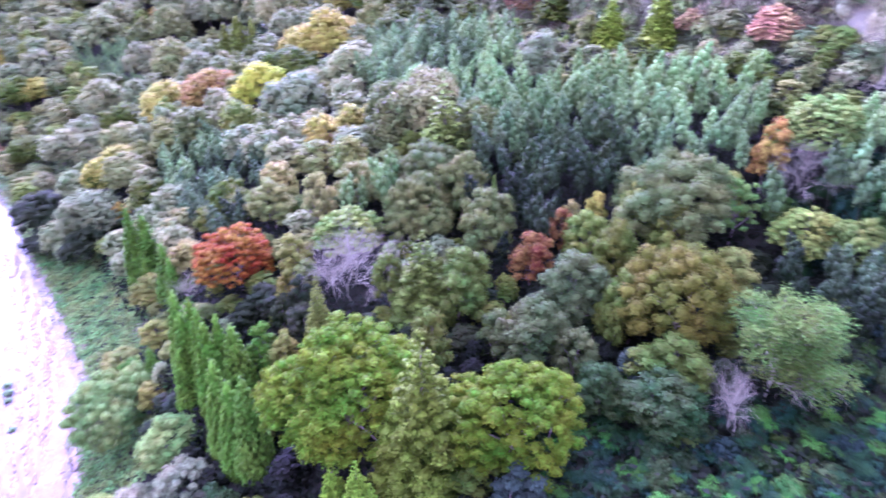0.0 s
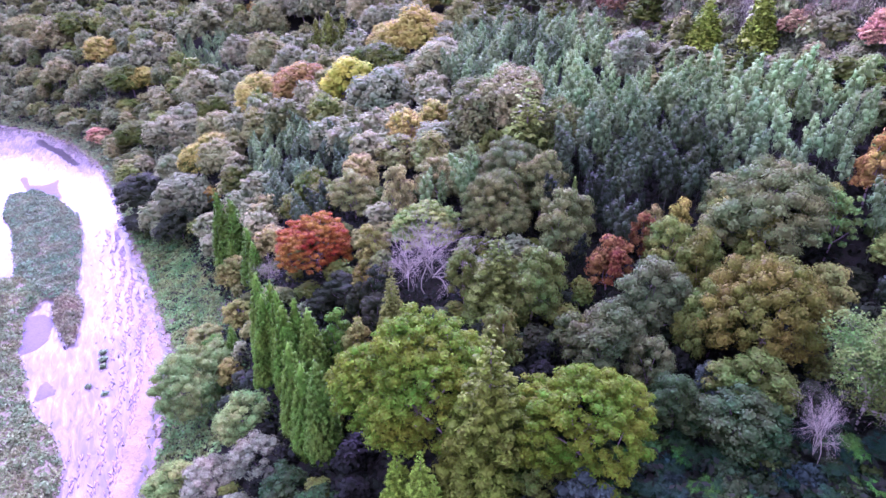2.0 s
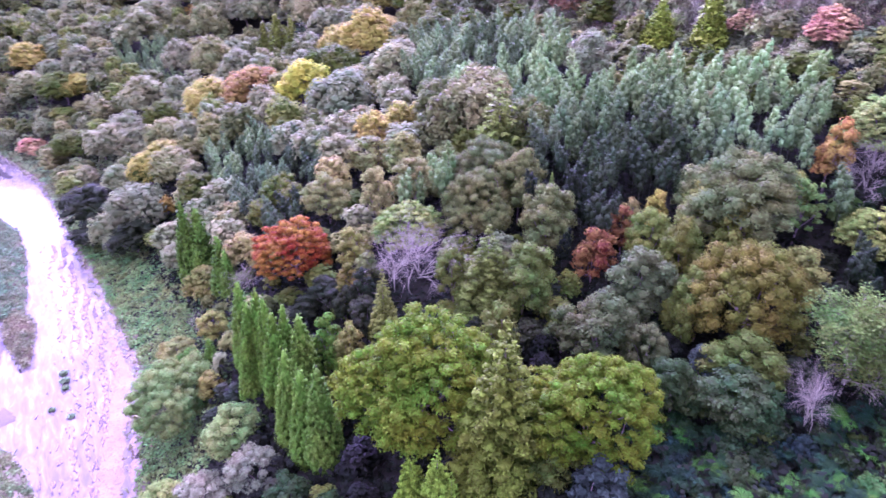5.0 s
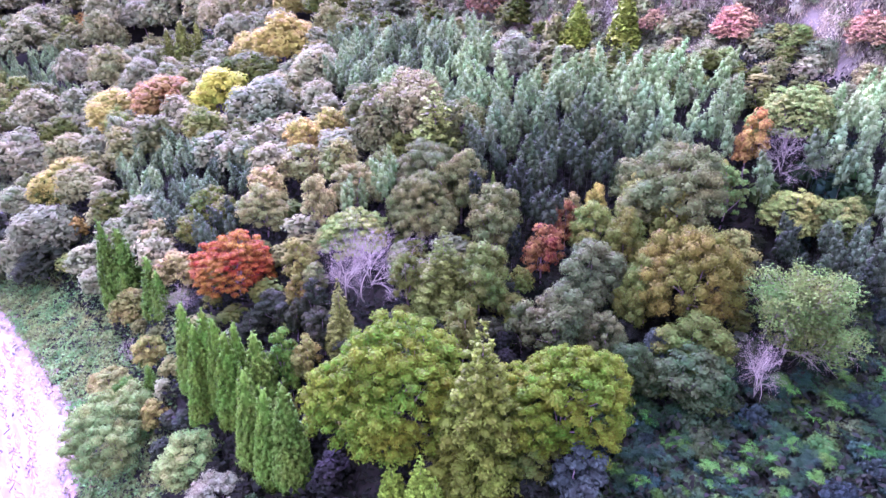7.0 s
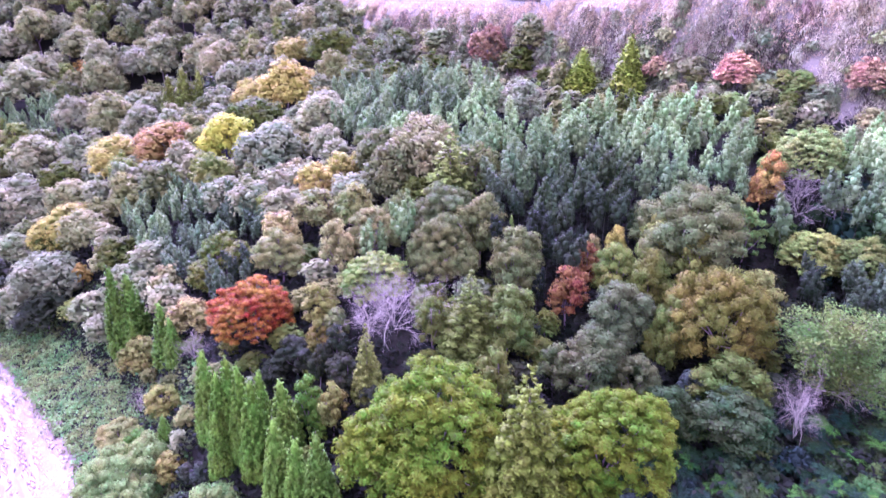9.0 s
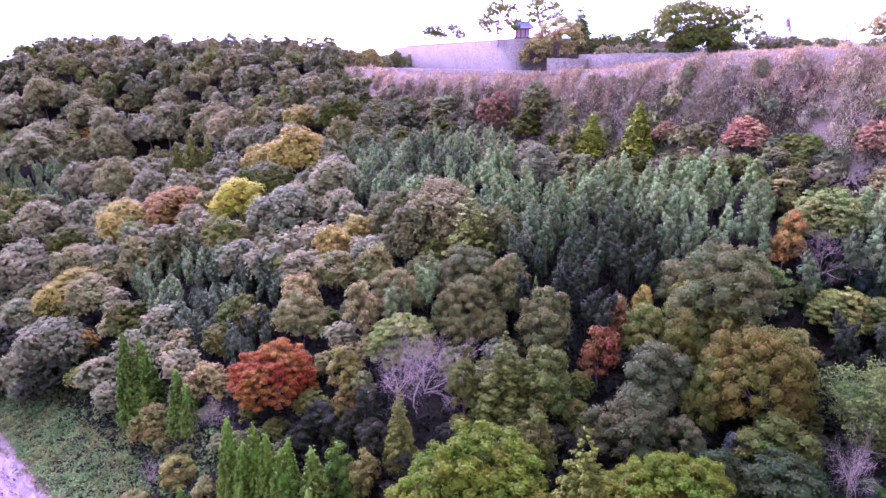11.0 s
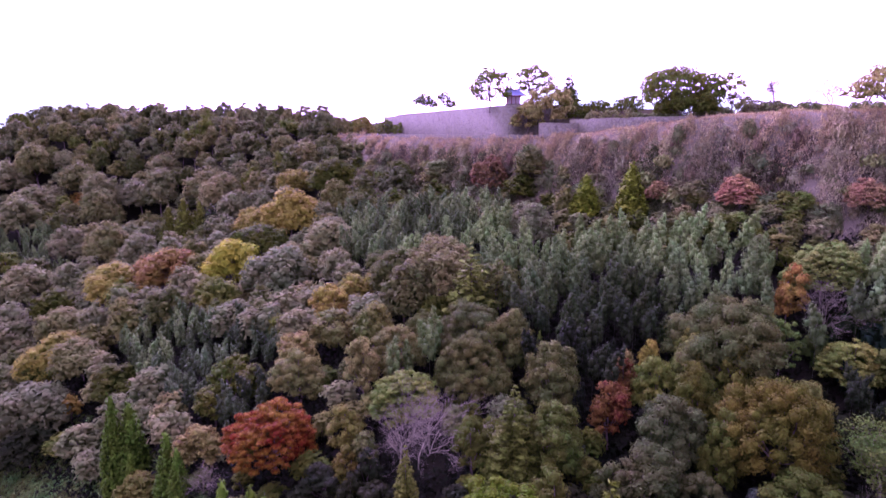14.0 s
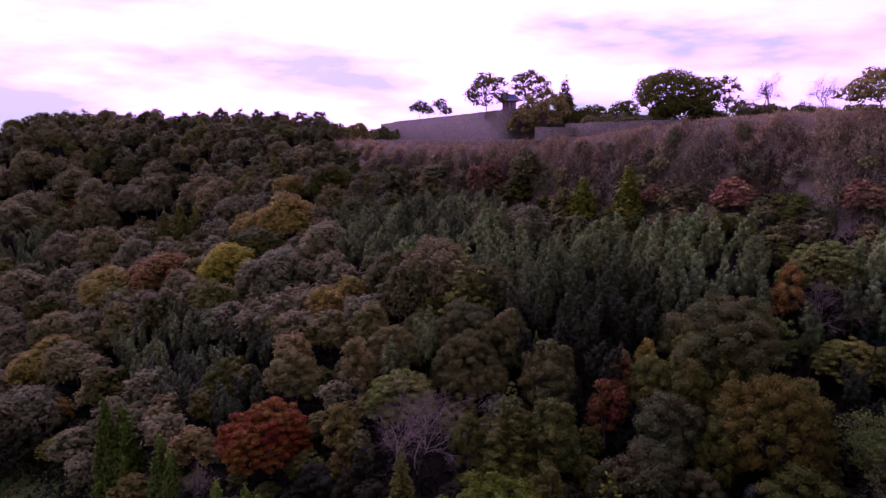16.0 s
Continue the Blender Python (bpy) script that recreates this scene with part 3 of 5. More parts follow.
def hump(x, y, cx, cy, r):
    return np.exp(-((x - cx) ** 2 + (y - cy) ** 2) / r ** 2)


KD = [0, 20, 30, 45, 60, 80, 100, 120, 400]
KZ = [-26.7, -18, -13, -4, 0, 5, 12, 20, 22]
HUMPS = [(22, 45, 35, -3.8), (60, 70, 35, -8.2), (-30, 110, 40, 6.2), (30, 115, 35, 1.2), (-60, 170, 45, 1.3), (-20, 200, 45, 4.4),
         (-100, 240, 60, -4.8), (20, 150, 35, 6.6), (-50, 85, 25, 3.2), (70, 110, 30, 9.3), (-150, 290, 60, 8.1)]


def ground(x, y):
    """Height of the bare ground: river bed, bank, wooded slope, cliff and plateau."""
    x, y = np.asarray(x, float), np.asarray(y, float)
    d, c = side(x, y, BANK), side(x, y, CLIFF)
    slope = np.interp(d, KD, KZ)
    for cx, cy, r, h in HUMPS:
        slope = slope + h * hump(x, y, cx, cy, r)
    slope = RIVER + (slope - RIVER) * step(0, 26, d)
    plateau = 45.2 + 7.0 * step(28, 80, x) + 2.0 * step(0, -80, x) - 11.0 * step(-158, -182, x) - 60 * step(120, 300, c)
    wide = 10 + 45 * step(10, -60, x)
    z = slope + (np.maximum(plateau, slope) - slope) * step(-wide, 4, c)
    bed = RIVER - 0.9 + 7 * step(-62, -130, d)
    return np.where(d > 0, z, bed + (z - bed) * step(-1.5, 0, d))


def surface(x, y):
    """The ground with its small relief, and the ribs of the cliff's face."""
    x, y = np.asarray(x, float), np.asarray(y, float)
    z, d, c = ground(x, y), side(x, y, BANK), side(x, y, CLIFF)
    small = np.sin(x * 0.31 + 1.3 * np.sin(y * 0.23)) * np.sin(y * 0.37 + 1.1 * np.sin(x * 0.19))
    face = step(-15, -7, c) * step(5, 0, c) * step(-40, 0, x)
    ribs = np.sin((x - y) * 0.42 + 1.7 * np.sin(z * 0.35)) + 0.7 * np.sin((x - 0.6 * y) * 0.93 + 1.2 * np.sin(z * 0.6 + 1)) + 0.5 * np.sin(x * 0.3 + y * 0.21)
    return z + (small * 0.3 + ribs * 1.0 * face) * step(1, 6, d)


def spaced(a, b, fine_a, fine_b, step_fine, grow=1.16):
    """Grid lines from a to b, fine between fine_a and fine_b and wider and wider outside."""
    mid = list(np.arange(fine_a, fine_b + 1e-6, step_fine))
    s, v = step_fine, fine_b
    while v < b:
        s *= grow
        v += s
        mid.append(min(v, b))
    s, v, left = step_fine, fine_a, []
    while v > a:
        s *= grow
        v -= s
        left.append(max(v, a))
    return np.array(left[::-1] + mid)


gx, gy = spaced(-4600, 4600, -250, 130, 2.5), spaced(-3000, 4700, -20, 420, 2.5)
X, Y = np.meshgrid(gx, gy, indexing="ij")
D, C = side(X, Y, BANK), side(X, Y, CLIFF)
Z = surface(X, Y)
i, j = np.meshgrid(np.arange(len(gx) - 1), np.arange(len(gy) - 1), indexing="ij")
i, j, m = i.ravel(), j.ravel(), len(gy)
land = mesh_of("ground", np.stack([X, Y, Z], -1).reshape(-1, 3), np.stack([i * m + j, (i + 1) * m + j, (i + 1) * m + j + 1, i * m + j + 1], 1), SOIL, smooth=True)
land.materials.append(CLIFF_ROCK)
land.materials.append(GRAVEL)
land.materials.append(TURF)
cD, cC, cX = [q.reshape(len(gx), len(gy))[:-1, :-1].ravel() for q in (D, C, X)]
which = np.zeros(len(cD), np.int32)
which[(cC > -13) & (cC < 3) & (cX > -30)] = 1
which[cC >= 3] = 3
which[cD < 1.5] = 2
which[cD < -62] = 3
land.polygons.foreach_set("material_index", which)
tagged(new("ground", land), "leaf-littered forest floor, tree shade in its colour, rising to a rocky cliff", "ground", kind="structure")


def along_bank(line, offset):
    """The bank's line, shifted off to its left."""
    p = np.array(line, float)
    t = unit(np.gradient(p, axis=0))
    return p + np.stack([-t[:, 1], t[:, 0]], 1) * offset


w1, w2 = along_bank(BANK, -3.0), along_bank(BANK, 75.0)
k = len(BANK)
wv = np.concatenate([np.c_[w1, np.full(k, RIVER)], np.c_[w2, np.full(k, RIVER)]])
wf = np.array([(q, q + 1, k + q + 1, k + q) for q in range(k - 1)])
tagged(new("water", mesh_of("water", wv, wf, WATER)), "shallow bright river reflecting the pale evening sky", "river", kind="structure")


def edge_of(outline):
    """A closed smooth shore through a few points of the plan."""
    p = np.array(outline, float)
    a, b, c, d = np.roll(p, 1, 0), p, np.roll(p, -1, 0), np.roll(p, -2, 0)
    f = np.linspace(0, 1, 8, endpoint=False)[None, :, None]
    a, b, c, d = [q[:, None] for q in (a, b, c, d)]
    return (0.5 * (2 * b + (c - a) * f + (2 * a - 5 * b + 4 * c - d) * f ** 2 + (3 * b - a - 3 * c + d) * f ** 3)).reshape(-1, 2)


def shore_depth(x, y, edge):
    """Distance inside a closed shore (outside: minus), made uneven."""
    hit, best = np.zeros(np.shape(x), bool), np.full(np.shape(x), 1e9)
    for (ax, ay), (bx, by) in zip(edge, np.roll(edge, -1, 0)):
        ux, uy = bx - ax, by - ay
        f = np.clip(((x - ax) * ux + (y - ay) * uy) / max(1e-9, ux * ux + uy * uy), 0, 1)
        best = np.minimum(best, np.hypot(x - ax - f * ux, y - ay - f * uy))
        cross = (ay > y) != (by > y)
        hit ^= cross & (x < ux * (y - ay) / (uy if abs(uy) > 1e-9 else 1e-9) + ax)
    return np.where(hit, best, -best) + 0.5 * np.sin(x * 0.9 + 1.5 * np.sin(y * 0.6)) * np.sin(y * 0.8 + 1.2 * np.sin(x * 0.5))


def river_bar(name, outline, height, mat, label, category):
    """Low land rising out of the river."""
    edge = edge_of(outline)
    xs, ys = np.arange(edge[:, 0].min() - 3, edge[:, 0].max() + 3, 1.1), np.arange(edge[:, 1].min() - 3, edge[:, 1].max() + 3, 1.1)
    x, y = np.meshgrid(xs, ys, indexing="ij")
    s = shore_depth(x, y, edge)
    z = RIVER - 0.5 + (height + 0.5) * step(-1.0, 2.2, s) + 0.08 * height * np.sin(x * 1.3) * np.sin(y * 1.1 + x * 0.4)
    n, m = len(xs), len(ys)
    q, r = np.meshgrid(np.arange(n - 1), np.arange(m - 1), indexing="ij")
    near = (s[:-1, :-1] > -2.5) & (s[1:, 1:] > -2.5)
    q, r = q[near], r[near]
    me = mesh_of(name, np.stack([x, y, z], -1).reshape(-1, 3), np.stack([q * m + r, (q + 1) * m + r, (q + 1) * m + r + 1, q * m + r + 1], 1), mat, smooth=True)
    tagged(new(name, me), label, category, kind="structure")
    return edge


ISLANDS = [
    (river_bar("river_island", [(-165, 173), (-157, 177), (-136, 163), (-122, 146), (-111, 128), (-105, 118), (-112, 115), (-124, 123), (-133, 133), (-147, 150), (-158, 160)], 1.3, TURF, "long green river island covered in reeds", "river island"), (0.085, 0.13, 0.05)),
    (river_bar("river_island", [(-107, 119), (-100, 114), (-95, 105), (-92, 98), (-98, 102), (-106, 111)], 0.9, TURF, "narrow river island with brownish reeds", "river island"), (0.12, 0.125, 0.05)),
    (river_bar("river_island", [(-124, 123), (-112, 116), (-110, 108), (-105, 100), (-100, 93), (-93, 86), (-87, 79), (-80, 75), (-73, 68), (-69, 60), (-74, 50), (-100, 50), (-125, 80), (-140, 110)], 1.4, TURF, "overgrown far bank of the river with mixed reeds and weeds", "river bank"), (0.1, 0.135, 0.045)),
]
river_bar("gravel_bar", [(-53, 60), (-56, 64), (-70, 97), (-93, 127), (-117, 157), (-124, 161), (-101, 133), (-79, 103), (-66, 72), (-60, 60)], 0.16, GRAVEL, "pale stony gravel bar along the river bank", "gravel bar")
for outline in ([(-177, 189), (-174, 193), (-167, 186), (-163, 187), (-165, 193), (-161, 192), (-154, 183), (-147, 175), (-148, 171), (-160, 173)], [(-192, 218), (-187, 216), (-179, 209), (-179, 205), (-186, 209)], [(-111, 108), (-104, 110), (-99, 104), (-97, 97), (-101, 92), (-107, 98)], [(-93, 88), (-88, 88), (-84, 84), (-88, 80)]):
    river_bar("gravel_shoal", outline, 0.1, WET_BED, "wet lilac-grey gravel shoal just above the water", "shoal")


river_bar("gravel_spit", [(-206, 238), (-198, 233), (-190, 227), (-180, 221), (-171, 213), (-164, 207), (-164, 203), (-172, 208), (-180, 215), (-189, 221), (-198, 227)], 0.35, SOIL, "dark narrow gravel spit along the inner bend of the river", "gravel bar")


# ---- trees of the slope ----
random.seed(3)
tree("layered", "lime", -11.3, 58.4, 19.0, 9.2)
tree("layered", "lime", 7.6, 51.9, 16.0, 7.3)
tree("broad", "olive", -1.6, 66.2, 13.0, 3.0)
tree("broad", "olive", 2.5, 49.6, 10.0, 3.8)
tree("broad", "olive", -7.6, 79.4, 11.0, 2.9)
tree("broad", "olive", 2.4, 75.5, 13.0, 4.6)
tree("broad", "olive", 23.9, 78.0, 14.0, 4.1)
tree("broad", "olive", 22.7, 68.9, 13.0, 3.4)
tree("cedar", "lime_dark", -2.2, 50.2, 22.0, 4.6)
tree("cypress", "cypress", -40.2, 80.5, 17.0, 2.7)
tree("cypress", "cypress", -37.7, 76.4, 16.0, 2.6)
tree("cypress", "cypress", -36.3, 76.7, 17.0, 2.6)
tree("cypress", "cypress", -34.4, 74.4, 17.0, 2.5)
tree("cypress", "cypress", -32.5, 71.2, 17.0, 2.8)
tree("cypress", "cypress", -31.8, 74.2, 15.0, 2.3)
tree("cypress", "cypress", -28.7, 71.2, 15.0, 3.1)
tree("cypress", "cypress", -29.1, 64.1, 17.0, 2.8)
tree("cypress", "cypress", -26.5, 61.0, 16.0, 2.7)
tree("cypress", "cypress", -23.8, 59.4, 17.0, 3.0)
tree("cypress", "cypress", -38.2, 74.6, 12.0, 2.2)
tree("cypress", "cypress", -63.9, 117.0, 21.0, 3.1)
tree("cypress", "cypress", -61.0, 117.1, 17.0, 3.7)
tree("cypress", "cypress", -59.9, 111.8, 11.0, 1.9)
tree("cypress", "cypress", -52.2, 104.7, 14.0, 2.9)
tree("cypress", "cypress", -50.1, 101.9, 11.0, 2.2)
tree("cypress", "cypress", -48.7, 85.6, 8.0, 1.8)
tree("broad", "cypress", -25.6, 74.2, 10.0, 2.5)
tree("broad", "cypress", -24.5, 71.6, 7.0, 1.5)
tree("broad", "cypress", -27.6, 72.0, 7.0, 1.4)
tree("broad", "cypress", -29.2, 73.9, 7.0, 1.3)
tree("broad", "cypress", -53.2, 87.9, 7.0, 2.8)
tree("cedar", "cypress_olive", -17.4, 74.8, 13.0, 2.0)
tree("broad", "yellow_brown", -58.4, 108.6, 9.0, 4.2)
tree("broad", "yellow_brown", -22.4, 72.5, 9.0, 2.3)
tree("broad", "yellow_brown", -47.0, 79.9, 6.0, 2.9)
tree("broad", "yellow_brown", -50.4, 92.6, 7.0, 3.0)
tree("broad", "yellow_brown", -23.8, 90.9, 9.0, 3.2)
tree("broad", "yellow_olive", -58.6, 93.6, 7.7, 4.3)
tree("broad", "mustard", -24.8, 130.9, 12.0, 4.7)
tree("broad", "mustard", -19.2, 135.9, 11.0, 4.6)
tree("broad", "yellow_olive", -24.5, 119.6, 10.6, 5.0)
tree("broad", "olive_light", -34.3, 127.0, 10.4, 2.5)
tree("broad", "mustard", 23.7, 89.3, 9.8, 2.1)
tree("broad", "pinkish", -47.1, 105.4, 9.0, 4.3)
tree("broad", "pinkish", -31.6, 114.0, 11.0, 4.4)
tree("broad", "pinkish", 20.2, 90.4, 8.8, 2.3)
tree("bare", "twig", -45.6, 97.1, 8.0, 3.4)
tree("bare", "twig", -56.8, 99.8, 6.0, 3.2)
tree("bare", "twig", -13.0, 83.2, 14.0, 10.5)
tree("bare", "twig", -16.8, 84.0, 11.5, 7.5)
tree("bare", "twig", 52.4, 86.5, 11.5, 8.0)
STANDING[-1] = (52.4, 86.5, 2.5)         # the grove closes in round its trunk
tree("bare", "twig", 31.6, 53.5, 12.0, 3.4)
tree("broad", "willow", -53.4, 79.1, 13.6, 7.6)
tree("broad", "willow", -38.9, 67.3, 8.5, 4.7)
tree("broad", "willow_grey", -33.8, 59.8, 7.5, 4.0)
tree("broad", "willow_grey", -41.8, 60.2, 7.5, 4.3)
tree("broad", "willow", -47.5, 61.0, 8.0, 4.4)
tree("broad", "deep", -27.5, 53.5, 6.5, 3.2)
tree("broad", "willow_grey", -35.0, 52.5, 7.0, 3.8)
tree("broad", "deep", -22.0, 50.0, 6.0, 3.0)
tree("layered", "red", -34.5, 94.4, 12.5, 7.0)
tree("broad", "brown", -24.3, 85.7, 7.0, 2.3)
tree("broad", "brown", 30.2, 68.5, 16.0, 7.4)
tree("layered", "fresh", -15.2, 92.3, 10.1, 5.6)
tree("layered", "light_green", 50.0, 77.9, 8.8, 4.6)
tree("layered", "fresh", 54.5, 73.7, 9.0, 3.8)
tree("layered", "light_green", 56.0, 91.5, 11.5, 6.4)
tree("layered", "fresh", 42.6, 84.1, 11.0, 3.0)
tree("broad", "dark", -24.2, 80.6, 8.0, 1.8)
tree("broad", "dark", -21.5, 82.4, 8.0, 2.2)
tree("broad", "grey_blue", 23.0, 61.4, 8.0, 2.2)
tree("broad", "deep", 18.5, 58.3, 9.0, 3.8)
tree("broad", "deep", 24.8, 55.8, 9.2, 5.1)
tree("broad", "dark", -27.8, 84.8, 7.0, 3.4)
tree("broad", "dark", -31.4, 84.2, 6.0, 2.6)
tree("broad", "dark", -20.1, 76.4, 8.0, 2.4)
tree("cedar", "olive", -2.7, 76.6, 15.4, 3.9)
tree("broad", "grey", 6.6, 87.1, 14.0, 4.9)
tree("broad", "grey_teal", 11.0, 66.6, 12.0, 4.9)
tree("broad", "grey_teal", 16.3, 64.0, 10.0, 3.3)
tree("broad", "grey_teal", 6.9, 68.0, 10.0, 2.7)
tree("broad", "grey_teal", 17.1, 73.0, 13.0, 4.9)
tree("broad", "grey", -2.4, 104.2, 13.2, 6.6)
tree("broad", "grey", 3.3, 98.4, 14.0, 4.6)
tree("broad", "grey", -10.4, 122.9, 15.0, 5.4)
tree("broad", "grey", 33.4, 85.8, 16.6, 9.2)
tree("broad", "grey", 6.2, 114.5, 15.0, 4.8)
tree("broad", "grey", -9.4, 107.1, 12.0, 3.5)
tree("broad", "beige", -2.6, 126.5, 17.0, 8.9)
tree("broad", "beige", -20.9, 99.5, 13.0, 2.8)
tree("broad", "grey", -3.9, 94.6, 13.0, 6.1)
tree("broad", "olive", -43.1, 119.1, 11.0, 4.0)
tree("broad", "olive", -46.4, 116.6, 9.0, 3.9)
tree("broad", "olive", -39.0, 114.9, 9.0, 3.2)
tree("broad", "yellow_olive", -30.7, 106.4, 11.0, 4.6)
tree("broad", "yellow_olive", -14.6, 104.2, 12.0, 4.4)
tree("broad", "yellow_olive", -17.4, 114.0, 12.0, 4.2)
tree("cedar", "olive_light", 0.5, 113.2, 18.8, 4.8)
tree("broad", "dark_red", 13.0, 80.8, 11.0, 3.2)
tree("broad", "dark_red", 18.3, 87.0, 10.0, 2.7)
tree("broad", "olive_light", 29.3, 86.0, 13.0, 3.7)
tree("broad", "olive_light", 32.3, 80.4, 13.0, 3.1)
tree("broad", "olive_light", 21.3, 82.7, 12.0, 4.0)
tree("broad", "olive", 26.6, 60.4, 10.0, 5.0)
tree("broad", "yellow_brown", 38.6, 73.0, 10.6, 3.2)
tree("broad", "orange_brown", -69.4, 189.3, 15.5, 9.4)
tree("broad", "orange", 49.0, 90.6, 12.3, 2.9)
tree("broad", "orange", -81.5, 146.8, 8.0, 2.5)
tree("broad", "olive_light", 42.6, 87.2, 9.6, 2.5)
tree("willowy", "pale", 38.1, 58.3, 15.0, 7.2)
tree("cedar", "spring", -11.9, 48.9, 10.0, 1.9)
tree("cedar", "spring", -9.0, 47.1, 11.0, 2.1)
tree("cedar", "spring", -7.5, 46.5, 8.0, 1.3)
tree("cypress", "fresh", 8.7, 98.6, 9.0, 1.2)
tree("broad", "grey_blue", 7.2, 45.0, 9.0, 3.0)
tree("broad", "slate", -115.8, 199.3, 15.3, 8.5)
tree("broad", "slate", -88.6, 147.3, 15.0, 8.3)
tree("broad", "slate", -96.2, 146.1, 12.1, 6.7)
tree("broad", "slate", -75.4, 133.2, 9.0, 5.0)
tree("broad", "slate", -105.1, 170.4, 12.2, 6.8)
tree("broad", "mustard", -83.9, 192.9, 14.8, 8.2)
tree("broad", "mustard", -94.8, 167.3, 12.0, 6.2)
tree("broad", "mustard", -34.5, 200.1, 17.6, 9.8)
tree("broad", "mustard", -46.6, 215.4, 13.0, 7.2)
tree("broad", "yellow", -48.8, 173.3, 16.0, 8.4)
tree("broad", "slate", -36.1, 157.4, 15.4, 8.5)
tree("broad", "olive", -101.2, 199.7, 12.2, 8.3)
tree("broad", "olive", -70.6, 142.3, 11.0, 4.9)
tree("broad", "olive", -42.5, 184.9, 14.8, 8.2)
tree("broad", "purple_grey", -23.8, 171.0, 14.0, 7.7)
tree("broad", "purple_grey", -56.0, 167.3, 12.0, 4.6)
tree("broad", "beige", -82.0, 157.9, 13.1, 7.3)
tree("broad", "purple_grey", -117.5, 219.3, 16.5, 9.2)
tree("broad", "beige", -94.3, 182.1, 12.8, 7.1)
tree("broad", "beige", -99.1, 239.0, 18.2, 8.6)
tree("broad", "purple_grey", -111.8, 243.2, 16.8, 7.9)
tree("broad", "purple_grey", -83.7, 223.8, 15.2, 8.4)
tree("broad", "beige", -60.8, 252.0, 19.0, 8.9)
tree("broad", "purple_grey", -88.3, 275.6, 20.5, 9.6)
tree("broad", "purple_grey", -112.0, 282.4, 20.7, 9.8)
tree("cypress", "cypress_olive", -77.0, 235.0, 21.0, 4.8)
tree("cypress", "cypress_olive", -71.6, 232.5, 23.0, 5.0)
tree("cedar", "deep", -62.5, 231.0, 17.0, 4.2)
tree("cypress", "cypress_olive", -66.4, 233.0, 20.0, 4.6)
tree("broad", "mustard", -34.3, 234.9, 12.6, 7.0)
tree("broad", "mustard", -30.5, 209.8, 11.4, 6.3)
tree("broad", "mustard", -41.2, 209.6, 13.6, 7.6)
tree("broad", "orange", -123.4, 291.4, 9.0, 4.2)
tree("broad", "beige", -146.4, 311.0, 19.6, 9.2)
tree("broad", "purple_grey", -154.9, 308.2, 17.5, 9.7)
tree("broad", "purple_grey", -89.1, 291.4, 13.7, 7.6)
tree("broad", "beige", -122.3, 296.7, 17.2, 9.6)
tree("broad", "purple_grey", -96.4, 279.3, 16.5, 9.2)
tree("broad", "purple_grey", -137.1, 281.1, 18.2, 10.1)
tree("broad", "beige", -109.6, 271.4, 18.7, 8.8)
tree("broad", "purple_grey", -22.6, 178.7, 12.0, 6.6)
tree("broad", "beige", -67.6, 263.2, 17.8, 9.9)
tree("broad", "purple_grey", -54.7, 239.4, 14.6, 8.1)
tree("broad", "purple_grey", -43.0, 250.8, 9.6, 5.3)
tree("broad", "olive", -20.8, 223.4, 15.6, 8.7)
tree("broad", "olive", 0.7, 216.6, 12.0, 6.7)
tree("broad", "slate", 12.3, 202.3, 9.0, 5.3)
tree("broad", "beige", 31.6, 170.7, 10.0, 4.8)
tree("broad", "olive", -12.8, 203.5, 9.6, 5.3)
tree("broad", "olive", 8.4, 190.9, 9.2, 5.1)
tree("broad", "slate", 20.4, 136.0, 13.5, 5.0)
tree("broad", "purple_grey", 57.6, 131.9, 6.5, 4.0)
tree("broad", "olive", -3.3, 193.9, 9.3, 5.1)
tree("layered", "rose", 22.4, 179.5, 13.0, 5.2)
tree("layered", "red_pink", 62.6, 123.1, 8.7, 4.8)
tree("layered", "red_pink", 77.7, 105.7, 8.0, 3.9)
tree("layered", "red_pink", 52.7, 138.9, 6.2, 3.5)
tree("broad", "olive_light", 67.6, 116.4, 5.5, 3.2)
tree("broad", "slate", 71.3, 109.8, 5.5, 3.4)
tree("broad", "fresh", 69.4, 113.7, 6.2, 3.4)
tree("cypress", "columnar", 46.0, 140.0, 15.6, 5.0)
tree("cypress", "columnar", 37.2, 146.0, 12.2, 4.8)
tree("broad", "beige", 10.6, 203.7, 8.3, 5.0)
tree("broad", "slate", 32.2, 172.2, 9.0, 4.6)
tree("broad", "olive", 28.3, 169.0, 9.4, 5.2)
tree("broad", "olive", -21.6, 226.4, 15.7, 8.7)
tree("broad", "slate", 0.7, 213.9, 11.8, 6.6)
tree("broad", "slate", 23.3, 149.7, 8.0, 3.9)
tree("broad", "yellow_olive", 33.2, 148.5, 9.5, 3.0)
tree("broad", "yellow_olive", 57.8, 130.9, 5.5, 3.0)
tree("broad", "yellow_olive", 69.7, 113.3, 5.3, 3.0)
tree("broad", "dark", -109.0, 161.2, 14.4, 9.6)
tree("broad", "dark", -88.1, 140.9, 10.6, 7.1)
tree("broad", "dark", -105.7, 150.2, 8.3, 5.5)
tree("broad", "red_pink", -166.5, 224.1, 8.0, 5.3)
tree("broad", "red_pink", -159.4, 220.4, 4.9, 3.3)
tree("broad", "purple_grey", -116.8, 194.5, 14.8, 9.9)
tree("broad", "beige", -210.6, 267.2, 14.6, 8.2)
tree("broad", "purple_grey", -178.4, 251.5, 14.6, 8.2)
tree("broad", "purple_grey", -158.8, 256.1, 15.1, 8.5)
tree("broad", "beige", -227.5, 291.5, 17.3, 9.7)
tree("broad", "purple_grey", -138.3, 268.9, 18.4, 10.4)
